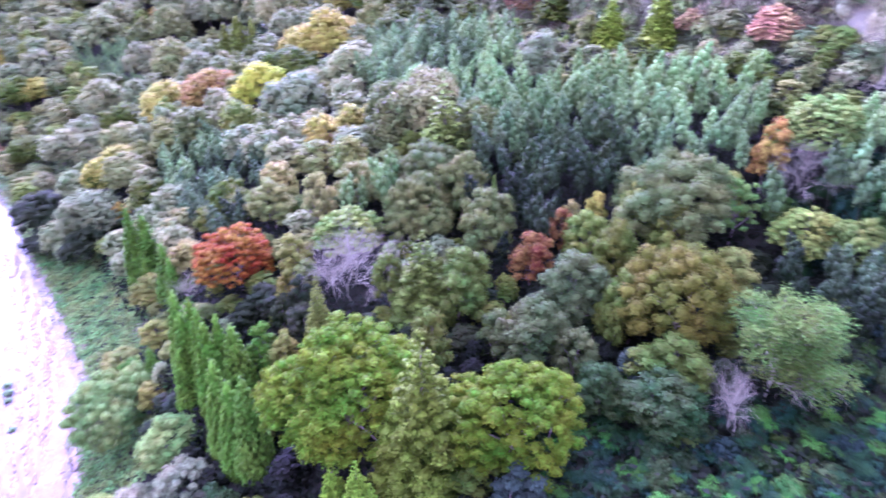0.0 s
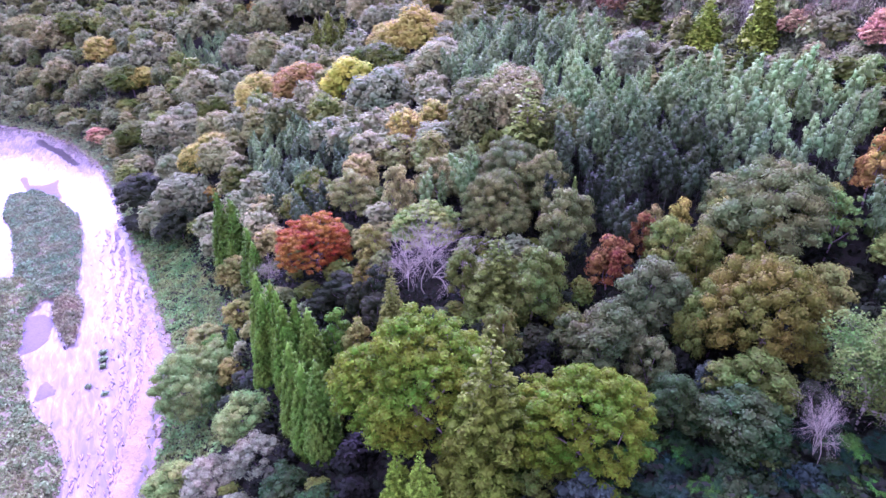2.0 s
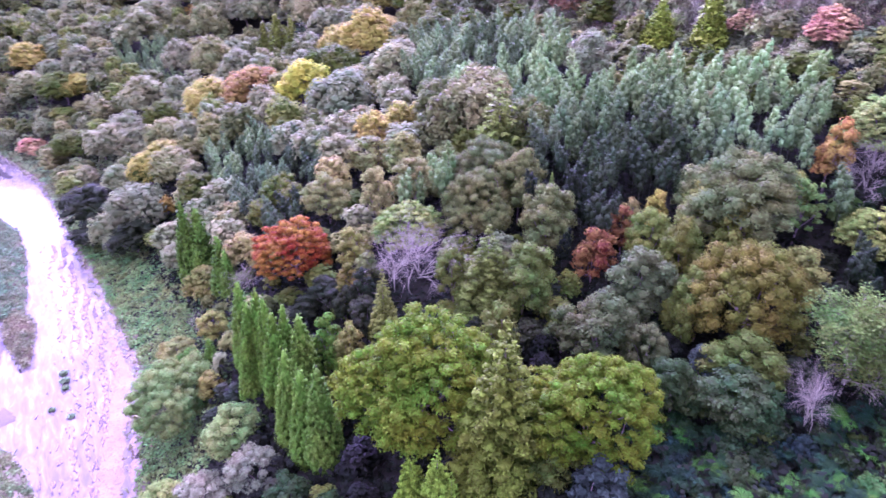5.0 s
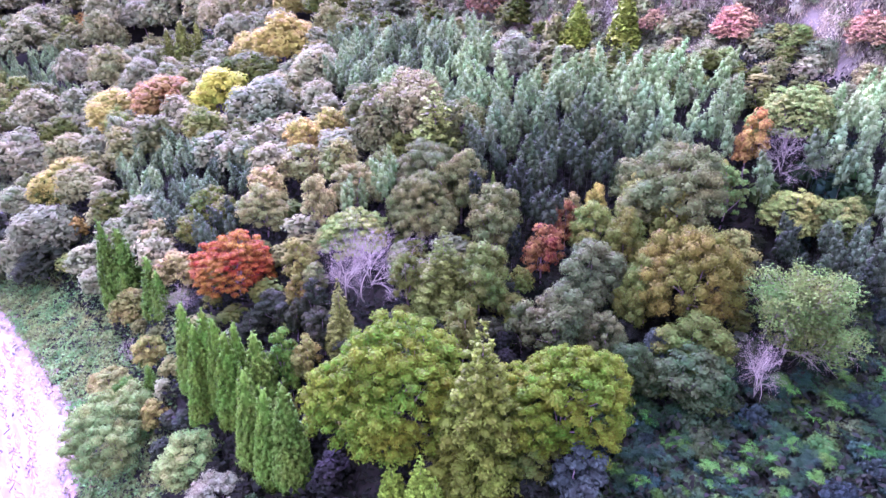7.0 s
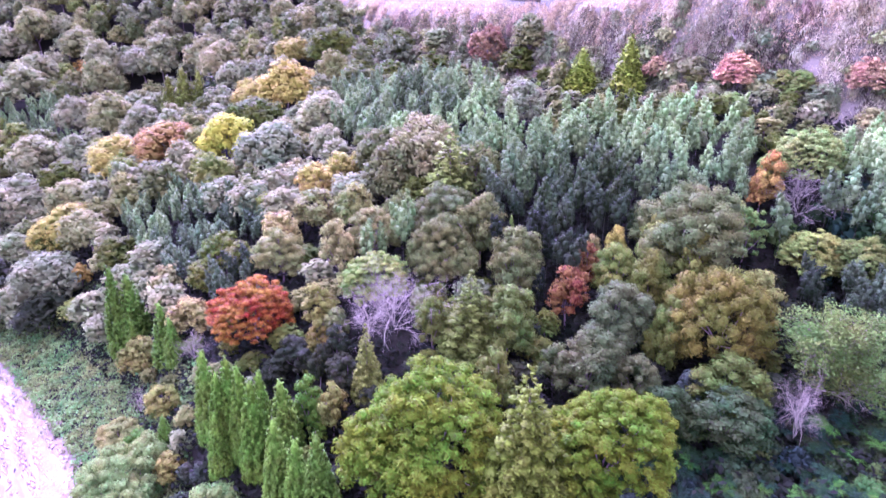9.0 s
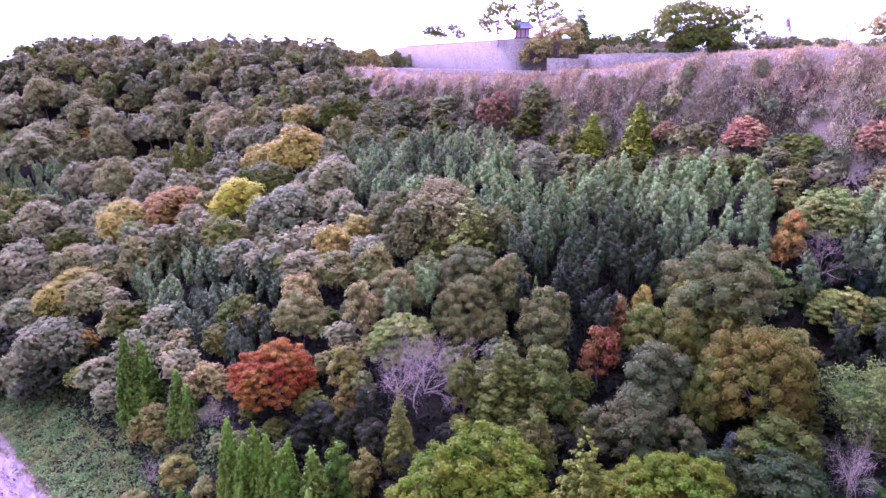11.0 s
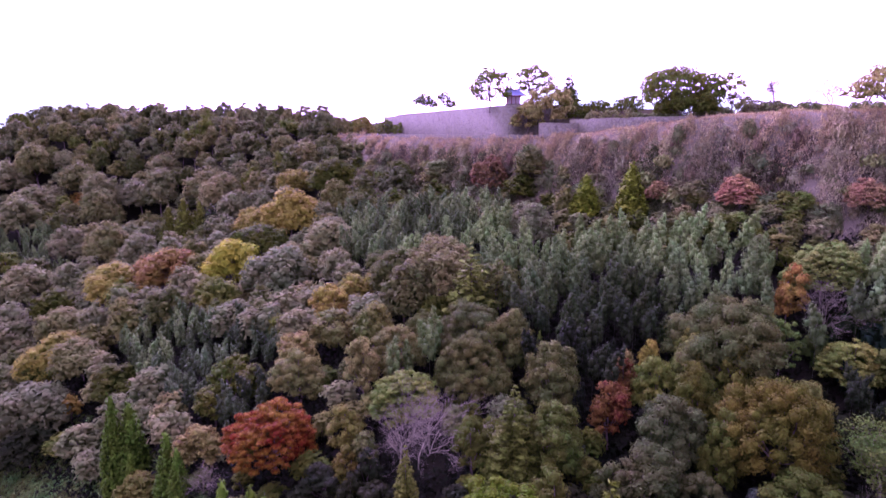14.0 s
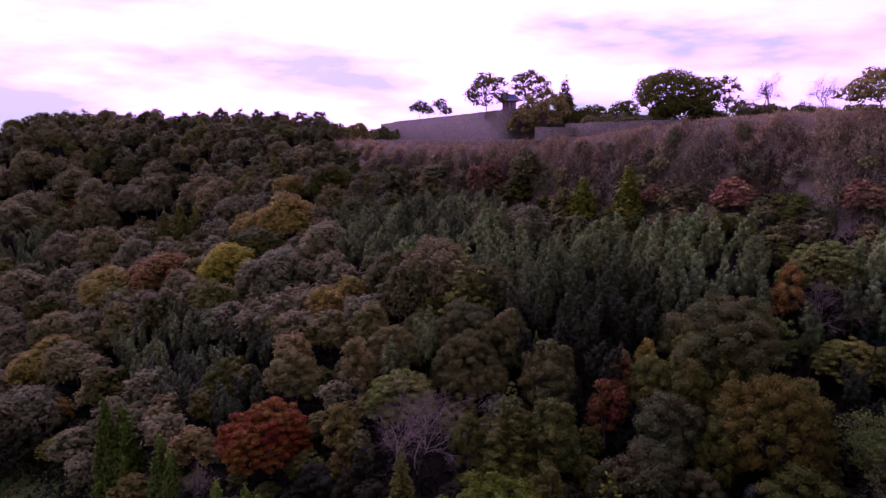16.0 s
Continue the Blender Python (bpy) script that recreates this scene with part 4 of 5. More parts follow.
tree("broad", "beige", -249.6, 306.3, 14.4, 8.1)
tree("broad", "olive", -93.7, 166.6, 10.0, 5.8)
tree("broad", "olive", -141.0, 210.9, 12.4, 8.3)
tree("broad", "olive", -162.3, 246.3, 13.9, 9.3)
tree("broad", "olive", -219.9, 298.9, 17.5, 9.9)
tree("broad", "mustard", -90.8, 170.8, 11.2, 7.5)
tree("broad", "mustard", -189.3, 271.8, 15.1, 10.1)
tree("broad", "mustard", -155.1, 245.6, 11.0, 7.4)


def inside(x, y, poly):
    hit = False
    for (ax, ay), (bx, by) in zip(poly, poly[1:] + poly[:1]):
        if (ay > y) != (by > y) and x < (bx - ax) * (y - ay) / (by - ay) + ax:
            hit = not hit
    return hit


def clear(x, y, r, share=0.75):
    return all((x - a) ** 2 + (y - b) ** 2 > (share * (r + q)) ** 2 for a, b, q in STANDING)


# ---- bamboo groves ----
GROVES = [
    [(7, 79), (16, 83), (24, 87), (34, 87), (43, 83), (47, 78), (43, 72), (44, 58), (54, 56), (64, 70), (72, 82), (78, 88), (64, 92), (57, 95), (51, 102), (44, 109), (37, 117), (28, 123), (16, 127), (8, 130), (2, 128), (6, 112), (4, 96)],
    [(-75, 160), (-58, 156), (-42, 136), (-32, 120), (-30, 110), (-41, 102), (-54, 122), (-66, 142)],
    [(-18, 192), (8, 168), (18, 150), (18, 136), (4, 134), (-8, 140), (-18, 154), (-26, 176)],
    [(-150, 268), (-120, 264), (-106, 238), (-112, 226), (-142, 250)],
    [(-16, 96), (-8, 96), (-8, 106), (-18, 106)],
]
rng = np.random.default_rng(5)
culms = [(mesh_of("culm", *w, CULM), mesh_of("leaves", *l, BAMBOO), w, l) for w, l in (bamboo_culm(40 + q) for q in range(6))]
spots = []
OPEN = [(46.5, 86.5, 3.0), (48.5, 83.5, 2.2)]         # clearings below the orange tree and its leafless neighbour
for grove in GROVES:
    xs, ys = [p[0] for p in grove], [p[1] for p in grove]
    gap = 2.9
    for gx0 in np.arange(min(xs), max(xs), gap):
        for gy0 in np.arange(min(ys), max(ys), gap):
            x, y = gx0 + rng.uniform(-1.1, 1.1), gy0 + rng.uniform(-1.1, 1.1)
            if inside(x, y, grove) and all((x - a) ** 2 + (y - b) ** 2 > (0.8 * q + 1.0) ** 2 for a, b, q in STANDING + OPEN):
                spots.append((x, y))
spots.sort(key=lambda p: math.hypot(p[0] + 15, p[1]))
thickets = [([], []) for _ in range(4)]
for n, (x, y) in enumerate(spots):
    culm_mesh, leaf_mesh, w, l = culms[rng.integers(0, 6)]
    z = float(ground(x, y))
    big = rng.uniform(0.72, 1.15) * (0.86 if y < 75 else 0.8 if x < -28 else 1.0)
    turn = rng.uniform(0, 6.28)
    tone = rng.uniform(0.4, 1.2)
    # pale grows towards the lit upper and right edges, in the colour
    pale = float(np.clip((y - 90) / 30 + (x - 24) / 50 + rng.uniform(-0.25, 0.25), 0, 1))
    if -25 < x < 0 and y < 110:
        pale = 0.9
    if y < 82 and x < 46:                # lower end of the grove: its shade put into the tones
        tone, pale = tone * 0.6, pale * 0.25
    tone *= 0.3 + 0.85 * float(np.clip((y - 88) / 34 + max(0, x - 12) / 40, 0, 1))      # brighter up the slope: light painted as leaf tone
    grove_light = 1 - 0.62 * math.exp(-((x - 23) / 9) ** 2 - ((y - 101) / 12) ** 2) + 0.3 * math.exp(-((x - 42) / 7) ** 2 - ((y - 101) / 9) ** 2) + 0.35 * step(48, 58, x)
    tone, pale = tone * grove_light, pale * grove_light   # shaded hollow and lit patches painted into the leaf colour
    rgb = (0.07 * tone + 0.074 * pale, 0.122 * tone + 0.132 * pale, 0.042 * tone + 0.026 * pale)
    if n < 300:
        root = tagged(new("bamboo"), "tall bamboo culm with a nodding feathery green top", "bamboo", "bamboo grove")
        root.location, root.rotation_euler, root.scale = (x, y, z), (0, 0, turn), (big * 1.1, big * 1.1, big)
        part_a, part_b = new("culm", culm_mesh), new("leaves", leaf_mesh)
        part_a.parent = part_b.parent = root
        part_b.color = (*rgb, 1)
    else:
        c, s = math.cos(turn) * big * 1.1, math.sin(turn) * big * 1.1
        rot = np.array([[c, s, 0], [-s, c, 0], [0, 0, big]])
        far_wood, far_leaf = thickets[rng.integers(0, 4)]
        far_wood.append((w[0] @ rot + (x, y, z), w[1]))
        far_leaf.append((l[0] @ rot + (x, y, z), l[1]))
for n, (far_wood, far_leaf) in enumerate(thickets):
    root = tagged(new("bamboo_thicket"), "dense bamboo grove on the hillside", "bamboo", kind="stuff")
    stems, leaves = new("culms", mesh_of("culms", *joined(far_wood), CULM)), new("leaves", mesh_of("leaves", *joined(far_leaf), BAMBOO))
    stems.parent = leaves.parent = root
    g = (0.6, 0.8, 1.05, 1.35)[n]
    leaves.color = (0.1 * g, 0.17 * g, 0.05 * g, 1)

# ---- the rest of the wood, closing the gaps between the known trees ----
random.seed(11)
# paler far mix, some haze included in the colours
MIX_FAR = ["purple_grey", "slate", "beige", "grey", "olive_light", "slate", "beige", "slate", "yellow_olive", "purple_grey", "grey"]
# near fill trees mostly near black, painting the gaps' shade
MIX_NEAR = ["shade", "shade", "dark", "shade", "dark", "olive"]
MIX_MID = ["olive", "grey", "yellow_olive", "olive", "grey", "slate", "olive"]
LISTED = len(STANDING)
filling = []
for row, gy0 in enumerate(np.arange(30, 410, 3.6)):
    for gx0 in np.arange(-400, 125, 4.2):
        x, y = gx0 + random.uniform(-1.8, 1.8) + (row % 2) * 2.1, gy0 + random.uniform(-1.6, 1.6)
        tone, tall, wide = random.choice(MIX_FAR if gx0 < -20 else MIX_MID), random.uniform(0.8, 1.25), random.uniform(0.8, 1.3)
        d, c = float(side(x, y, BANK)), float(side(x, y, CLIFF))
        if d < (15 if x > -125 else 7) or c > (2 if x > -20 else 14) or x > 12 + 0.98 * y or x < -24 - 0.98 * y:
            continue
        if any(inside(x, y, g) for g in GROVES) or (c > -20 and x > -20) or (y < 58 and x > 8):
            continue                      # bamboo, the cliff and the ferny slope
        far = (y > 112 or x < -60) and not (x > -5 and c > -48)
        r, h = (5.0 * wide, 12.0 * tall) if far else (2.3 * wide, 5.2 * tall)
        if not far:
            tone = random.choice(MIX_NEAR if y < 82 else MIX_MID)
        if d < 30:
            h, r = h * 0.75, r * 0.85
        if far and any(math.hypot(x - a * (1 - q / math.hypot(a, b)), y - b * (1 - q / math.hypot(a, b))) < 0.95 * q for a, b, q in STANDING[:LISTED] if q > 4.5):
            h = h * 0.72                  # younger trees below the large crowns
        if not clear(x, y, r, 0.62 if far else 0.52):
            continue
        STANDING.append((x, y, r))
        filling.append((math.hypot(x + 12, y), x, y, h, r, tone))
filling.sort()
woods = {}
for n, (off, x, y, h, r, tone) in enumerate(filling):
    if n < 125:
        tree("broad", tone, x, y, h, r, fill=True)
        STANDING.pop()
        continue
    _, _, R0, H0, w, l = stock("broad", 1 if off < 120 else 2, r)
    turn, s = random.uniform(0, 6.28), r / R0
    rot = np.array([[math.cos(turn) * s, math.sin(turn) * s, 0], [-math.sin(turn) * s, math.cos(turn) * s, 0], [0, 0, h / H0]])
    at = (x, y, float(ground(x, y)) - 0.1)
    wood_list, leaf_list = woods.setdefault(tone, ([], []))
    wood_list.append((w[0] @ rot + at, w[1]))
    leaf_list.append((l[0] @ rot + at, l[1]))
for tone, (wood_list, leaf_list) in woods.items():
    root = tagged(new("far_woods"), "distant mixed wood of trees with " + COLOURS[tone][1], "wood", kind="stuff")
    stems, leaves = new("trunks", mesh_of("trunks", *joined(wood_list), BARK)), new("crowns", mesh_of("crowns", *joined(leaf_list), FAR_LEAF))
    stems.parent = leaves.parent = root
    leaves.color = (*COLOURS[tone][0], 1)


# ---- undergrowth ----
def shrub_mesh(seed, R, H, card):
    g = np.random.default_rng(seed)
    lobes = dome_lobes(g, R, H, 11, 0.42, 0.05, 0.8)
    return lobe_leaves(g, lobes, card, 0.4, up=0.5, loose=0.6)


shrubs = [mesh_of("shrub", *shrub_mesh(60 + q, 1.6, 2.0, (0.19, 0.11)), LEAF) for q in range(4)]
coarse_shrubs = [mesh_of("shrub", *shrub_mesh(80 + q, 1.6, 2.0, (0.46, 0.27)), LEAF) for q in range(4)]


def shrub(x, y, r, h, colour, label, group="undergrowth"):
    ob = tagged(new("shrub", random.choice(shrubs if y < 75 else coarse_shrubs)), label, "shrub", group)
    ob.location = (x, y, float(ground(x, y)) - 0.15)
    ob.rotation_euler = (0, 0, random.uniform(0, 6.28))
    ob.scale = (r / 1.6, r / 1.6, h / 2.0)
    v = random.uniform(0.8, 1.2)
    ob.color = (colour[0] * v, colour[1] * v, colour[2] * v, 1)
    return ob


random.seed(21)
# leaf colours lowered to hold part of this slope's shade
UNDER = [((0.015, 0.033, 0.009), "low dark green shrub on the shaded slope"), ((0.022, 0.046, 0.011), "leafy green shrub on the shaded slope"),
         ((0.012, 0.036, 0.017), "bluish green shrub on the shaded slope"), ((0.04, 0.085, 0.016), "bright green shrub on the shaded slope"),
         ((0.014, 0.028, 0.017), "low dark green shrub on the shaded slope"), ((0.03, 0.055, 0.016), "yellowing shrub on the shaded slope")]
for gy0 in np.arange(36, 64, 2.25):
    for gx0 in np.arange(-6, 60, 2.25):
        x, y = gx0 + random.uniform(-1, 1), gy0 + random.uniform(-1, 1)
        if abs(x + 12) > 20 + 0.95 * y or (x < 6 and y > 50):
            continue
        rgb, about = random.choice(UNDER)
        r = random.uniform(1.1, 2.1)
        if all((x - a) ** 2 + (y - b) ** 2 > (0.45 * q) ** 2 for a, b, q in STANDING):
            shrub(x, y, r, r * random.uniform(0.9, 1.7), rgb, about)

for _ in range(26):                      # thicket round the leafless tree
    x, y, r = random.uniform(47, 63), random.uniform(75, 88), random.uniform(1.6, 2.6)
    rgb, about = random.choice(UNDER[:4])
    shrub(x, y, r, r * random.uniform(1.3, 2.0), rgb, about)

ferns = [mesh_of("fern", *fern_plant(7 + q), LEAF) for q in range(3)]
for n in range(210):
    x, y = random.uniform(10, 52), random.uniform(40, 57)
    ob = tagged(new("fern", random.choice(ferns)), "large fern with arching green fronds", "fern", "ferns on the slope")
    ob.location = (x, y, float(ground(x, y)) + random.uniform(1.5, 2.3))
    ob.rotation_euler = (random.uniform(-0.3, 0.3), random.uniform(-0.3, 0.3), random.uniform(0, 6.28))
    s = random.uniform(0.55, 1.1)
    ob.scale = (s, s, s)
    g = random.uniform(0.7, 1.3)
    # most ferns darkened likewise, shade in the frond colour
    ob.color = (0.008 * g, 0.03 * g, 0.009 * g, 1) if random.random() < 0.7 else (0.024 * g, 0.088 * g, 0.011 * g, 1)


# ---- grass, vines and reeds: uncountable ----
def scatter(name, label, category, places, rgb, card, per, size, lift, up=0.9, mat=None, hang=-0.4):
    """Clumps of leaves over many places, in one mesh."""
    g = np.random.default_rng(len(places))
    P = np.repeat(np.asarray(places, float), per, 0)
    n = len(P)
    P = P + g.normal(0, 1, (n, 3)) * (size, size, lift)
    nrm = unit(g.normal(0, 0.6, (n, 3)) + np.array([0, -0.25, up]))
    ob = new(name, mesh_of(name, *cards(g, P, nrm, g.normal(0, 1, (n, 3)) * (1 if hang < 0 else 0.4) + (0, 0, -hang), *card), mat or GRASS))
    ob.color = (*rgb, 1)
    return tagged(ob, label, category, kind="stuff")


rng = np.random.default_rng(9)


def bank_places(count, lo, hi, x0, x1, y0, y1, raise_by):
    x, y = rng.uniform(x0, x1, count), rng.uniform(y0, y1, count)
    d = side(x, y, BANK)
    ok = (d > lo) & (d < hi)
    x, y = x[ok], y[ok]
    lump = 0.7 * np.sin(x * 0.9 + 2 * np.sin(y * 0.5)) * np.sin(y * 0.8) + 0.5
    return np.stack([x, y, ground(x, y) + raise_by + np.maximum(0, lump) * raise_by * 1.6], 1)


scatter("bank_vines", "tangled green vines and weeds over the river bank", "plants", bank_places(26000, 2.5, 24, -120, -44, 55, 175, 0.45), (0.088, 0.155, 0.036), (0.30, 0.16), 7, 0.4, 0.2)
scatter("bank_grass", "dry and green grass along the river bank", "grass", bank_places(16000, 0.2, 5, -215, -50, 55, 255, 0.25), (0.155, 0.16, 0.06), (0.36, 0.15), 6, 0.4, 0.15)
scatter("bank_grass", "pale green grass on the far bend of the bank", "grass", bank_places(26000, 2, 26, -260, -118, 160, 300, 0.35), (0.13, 0.175, 0.06), (0.5, 0.26), 5, 0.5, 0.15)


for edge, rgb in ISLANDS:
    lo, hi = edge.min(0), edge.max(0)
    n = int(7.5 * (hi[0] - lo[0]) * (hi[1] - lo[1]))
    sx, sy = rng.uniform(lo[0], hi[0], n), rng.uniform(lo[1], hi[1], n)
    s = shore_depth(sx, sy, edge)
    ok = (s > 0.2) & (sx > -130 - 0.9 * (sy - 100))
    sx, sy, s = sx[ok], sy[ok], s[ok]
    lump = 0.5 + 0.5 * np.sin(sx * 0.8 + np.sin(sy)) * np.sin(sy * 0.6)
    scatter("island_grass", "mixed green and straw-coloured reeds beside the river", "grass", np.stack([sx, sy, RIVER + 1.1 * step(0, 2, s) + 0.1 + 0.7 * lump], 1), rgb, (0.4, 0.15), 3, 0.4, 0.2)

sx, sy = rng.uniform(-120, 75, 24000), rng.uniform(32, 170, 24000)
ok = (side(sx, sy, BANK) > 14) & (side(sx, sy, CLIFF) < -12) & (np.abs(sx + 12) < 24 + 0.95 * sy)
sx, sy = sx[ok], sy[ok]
# near-black colour carries the shade under the crowns
scatter("understory", "dark undergrowth under the trees, their shade put into its colour", "plants", np.stack([sx, sy, ground(sx, sy) + rng.uniform(0.3, 2.2, len(sx))], 1), (0.01, 0.014, 0.006), (0.5, 0.26), 6, 0.7, 0.5, mat=LEAF)

# small green tufts standing in the shallows
for x, y in ((-84, 96.8), (-81.2, 92.4), (-82.5, 94.5), (-80.3, 86.3), (-75.8, 84.7)):
    s = random.uniform(0.4, 0.75)
    ob = tagged(new("reed_tuft", random.choice(coarse_shrubs)), "small green reed tuft standing in shallow water", "reeds", "tufts in the river")
    ob.location, ob.scale = (x, y, RIVER - 0.1), (s, s, s * 0.7)
    ob.color = (0.10, 0.16, 0.06, 1)


def boulder(seed):
    bm = bmesh.new()
    bmesh.ops.create_icosphere(bm, subdivisions=2, radius=1.0)
    for v in bm.verts:
        v.co *= 1 + 0.35 * noise.noise(v.co * 1.3 + Vector((seed * 7.1, 0, 0)))
        v.co.z *= 0.55
    me = bpy.data.meshes.new("boulder")
    bm.to_mesh(me)
    bm.free()
    me.materials.append(GRAVEL)
    return me


stones = [boulder(q) for q in range(4)]
dark_stones = [me.copy() for me in stones]
for me in dark_stones:
    me.materials[0] = SOIL
random.seed(31)
for n in range(95):
    f = random.uniform(0, 1)
    if n < 80:
        x, y = np.interp(f, (0, 0.3, 0.65, 1), (-57, -71, -94, -125)) - abs(random.gauss(0, 4.5)), np.interp(f, (0, 0.3, 0.65, 1), (64, 97, 127, 166)) + random.uniform(-2, 2)
    else:
        x, y = -88 + random.uniform(-9, 9), 84 + random.uniform(-14, 14)
    if float(side(x, y, BANK)) > -0.2:
        continue
    s, wet = random.uniform(0.1, 0.28), random.random() < 0.55
    ob = tagged(new("boulder", random.choice(dark_stones if wet else stones)), "dark wet boulder in the shallows" if wet else "pale grey river boulder rising out of shallow water", "stone", "river boulders")
    ob.location, ob.rotation_euler, ob.scale = (x, y, RIVER - 0.05), (0, 0, math.radians(126) + random.uniform(-0.3, 0.3)), (s * random.uniform(1.5, 4.5), s, s * 0.8)

# the stony riffle under the near bank: long low stones in broken rows along the current
g = np.random.default_rng(52)
n = 2600
t_along = g.uniform(0, 1, n)
rx0 = np.interp(t_along, (0, 0.3, 0.6, 1), (-57, -70, -86, -113)) - np.abs(g.normal(0, 1, n)) * np.interp(t_along, (0, 0.5, 1), (5.5, 5.0, 3.0)) - 1.0
ry0 = np.interp(t_along, (0, 0.3, 0.6, 1), (58, 97, 120, 152)) + g.uniform(-1.5, 1.5, n)
row = 0.5 + 0.5 * np.sin(rx0 * 2.1 + ry0 * 1.15 + 1.3 * np.sin(ry0 * 0.33))
keep = (row > 0.35) & (side(rx0, ry0, BANK) < -0.8)
rx0, ry0 = rx0[keep], ry0[keep]
pieces = []
for x, y in zip(rx0, ry0):
    size = np.array([g.uniform(0.04, 0.1), g.uniform(0.25, 0.85), g.uniform(0.06, 0.12)])
    turn = radians(34) + g.normal(0, 0.22)
    c, sn = math.cos(turn), math.sin(turn)
    v = BOX * g.uniform(0.8, 1.25, (8, 1)) * size * 1.6
    pieces.append((v @ np.array([[c, sn, 0], [-sn, c, 0], [0, 0, 1]]) + (x, y, RIVER + 0.04), BOX_FACES))
tagged(new("riffle_stones", mesh_of("riffle_stones", *joined(pieces), BARK)), "dark wet stones in broken rows across the shallow riffle", "stones", kind="stuff")

# driftwood stranded along the bank
for x, y, turn, big in ((-117, 157, 0.4, 5.0), (-113, 151, 1.5, 4.0), (-124, 164, 2.6, 3.5)):
    root = tagged(new("driftwood"), "dead branch stranded in the shallows by the bank", "driftwood", "driftwood")
    root.location, root.rotation_euler, root.scale = (x, y, RIVER + 0.3), (radians(82), 0, turn), (big / 10, big / 10, big / 10)
    bough = new("bough", stock("bare", 0, 5.0)[0])
    bough.parent = root


# ---- cliff ----
def along_cliff(s, off):
    """Plan places at shares s of the near cliff's line, off metres towards the plateau."""
    line = np.array(CLIFF[2:9], float)
    run = np.concatenate([[0], np.cumsum(np.hypot(*np.diff(line, axis=0).T))])
    at = s * run[-1]
    x, y = np.interp(at, run, line[:, 0]), np.interp(at, run, line[:, 1])
    k = np.clip(np.searchsorted(run, at) - 1, 0, len(line) - 2)
    t = unit(np.diff(line, axis=0))[k]
    return x + t[:, 1] * off, y - t[:, 0] * off


def curtains(columns, top, bottom, length, share=None, patches=0):
    """Clumps of hanging vine in uneven columns down the cliff's face, all along it or in patches."""
    if patches:
        at = rng.uniform(*(share or (0, 0.9)), patches)[rng.integers(0, patches, columns)] + rng.normal(0, 0.011, columns)
    else:
        at = rng.uniform(*share, columns) if share else rng.beta(1.0, 1.45, columns)
    s = np.repeat(np.clip(at, 0.001, 0.999), length)
    f = np.tile(np.linspace(0, 1, length), columns) * np.repeat(rng.uniform(0.4, 1.0, columns), length)
    x, y = along_cliff(s + rng.normal(0, 0.0012, len(s)), top + np.repeat(rng.uniform(-4, 0.5, columns), length) + (bottom - top) * f)
    bulge = np.repeat(rng.uniform(0.2, 1.5, columns), length) * np.sin(np.pi * np.minimum(1, f + 0.15))
    return np.stack([x, y, surface(x, y) + 0.15 + bulge], 1)


NEAR_FACE, FAR_FACE = (0.0, 0.45), (0.38, 1.0)
scatter("cliff_vines", "dry straw-brown vines and dead grass hanging over the cliff", "plants", curtains(430, 3.5, -2.5, 8), (0.33, 0.275, 0.12), (0.5, 0.065), 13, 0.45, 0.35, up=0.55, hang=1.1, mat=VINES)
scatter("cliff_vines", "dull brown tangled vines on the cliff face", "plants", curtains(260, 0.5, -9, 10, FAR_FACE, 9), (0.12, 0.105, 0.055), (0.5, 0.07), 13, 0.45, 0.4, up=0.45, hang=1.1, mat=VINES)
scatter("cliff_vines", "greyish green dying creepers on the cliff face", "plants", curtains(190, 1.0, -9, 10, NEAR_FACE, 10), (0.21, 0.225, 0.105), (0.45, 0.09), 13, 0.5, 0.45, up=0.45, hang=0.9, mat=VINES)
scatter("cliff_vines", "pale grey-brown dead stems on the cliff", "plants", curtains(150, 2.5, -8, 9, NEAR_FACE, 8), (0.4, 0.375, 0.2), (0.5, 0.05), 11, 0.5, 0.4, up=0.5, hang=1.1, mat=VINES)
scatter("cliff_vines", "pale dead grass and stems at the right-hand end of the cliff", "plants", curtains(170, 2.0, -9, 10, (0.0, 0.2)), (0.4, 0.39, 0.19), (0.5, 0.06), 12, 0.5, 0.5, up=0.5, hang=1.0, mat=VINES)
scatter("cliff_ivy", "dull green ivy hanging down the cliff", "plants", curtains(430, -1, -13, 11, None, 17), (0.075, 0.1, 0.035), (0.36, 0.18), 8, 0.5, 0.5, up=0.4, hang=0.6, mat=VINES)
scatter("cliff_vines", "dark brown strands of vine hanging from the rim", "plants", curtains(240, 0.0, -7, 9, (0.1, 0.8), 12), (0.05, 0.042, 0.022), (0.55, 0.06), 12, 0.4, 0.5, up=0.3, hang=1.3, mat=VINES)
scatter("cliff_ivy", "olive green ivy curtains under the castle terrace", "plants", curtains(160, 1.0, -11, 11, FAR_FACE, 7), (0.13, 0.145, 0.05), (0.36, 0.16), 9, 0.5, 0.5, up=0.4, hang=0.8, mat=VINES)


def hanging_mound(seed):
    """A heap of dead stems draped over the rock."""
    g = np.random.default_rng(seed)
    lobes = dome_lobes(g, 1.6, 2.4, 9, 0.5, 0.0, 1.1)
    return lobe_leaves(g, lobes, (0.42, 0.075), 0.42, up=0.1, loose=0.3, droop=2.2, bottom=-0.9, core=0.55)


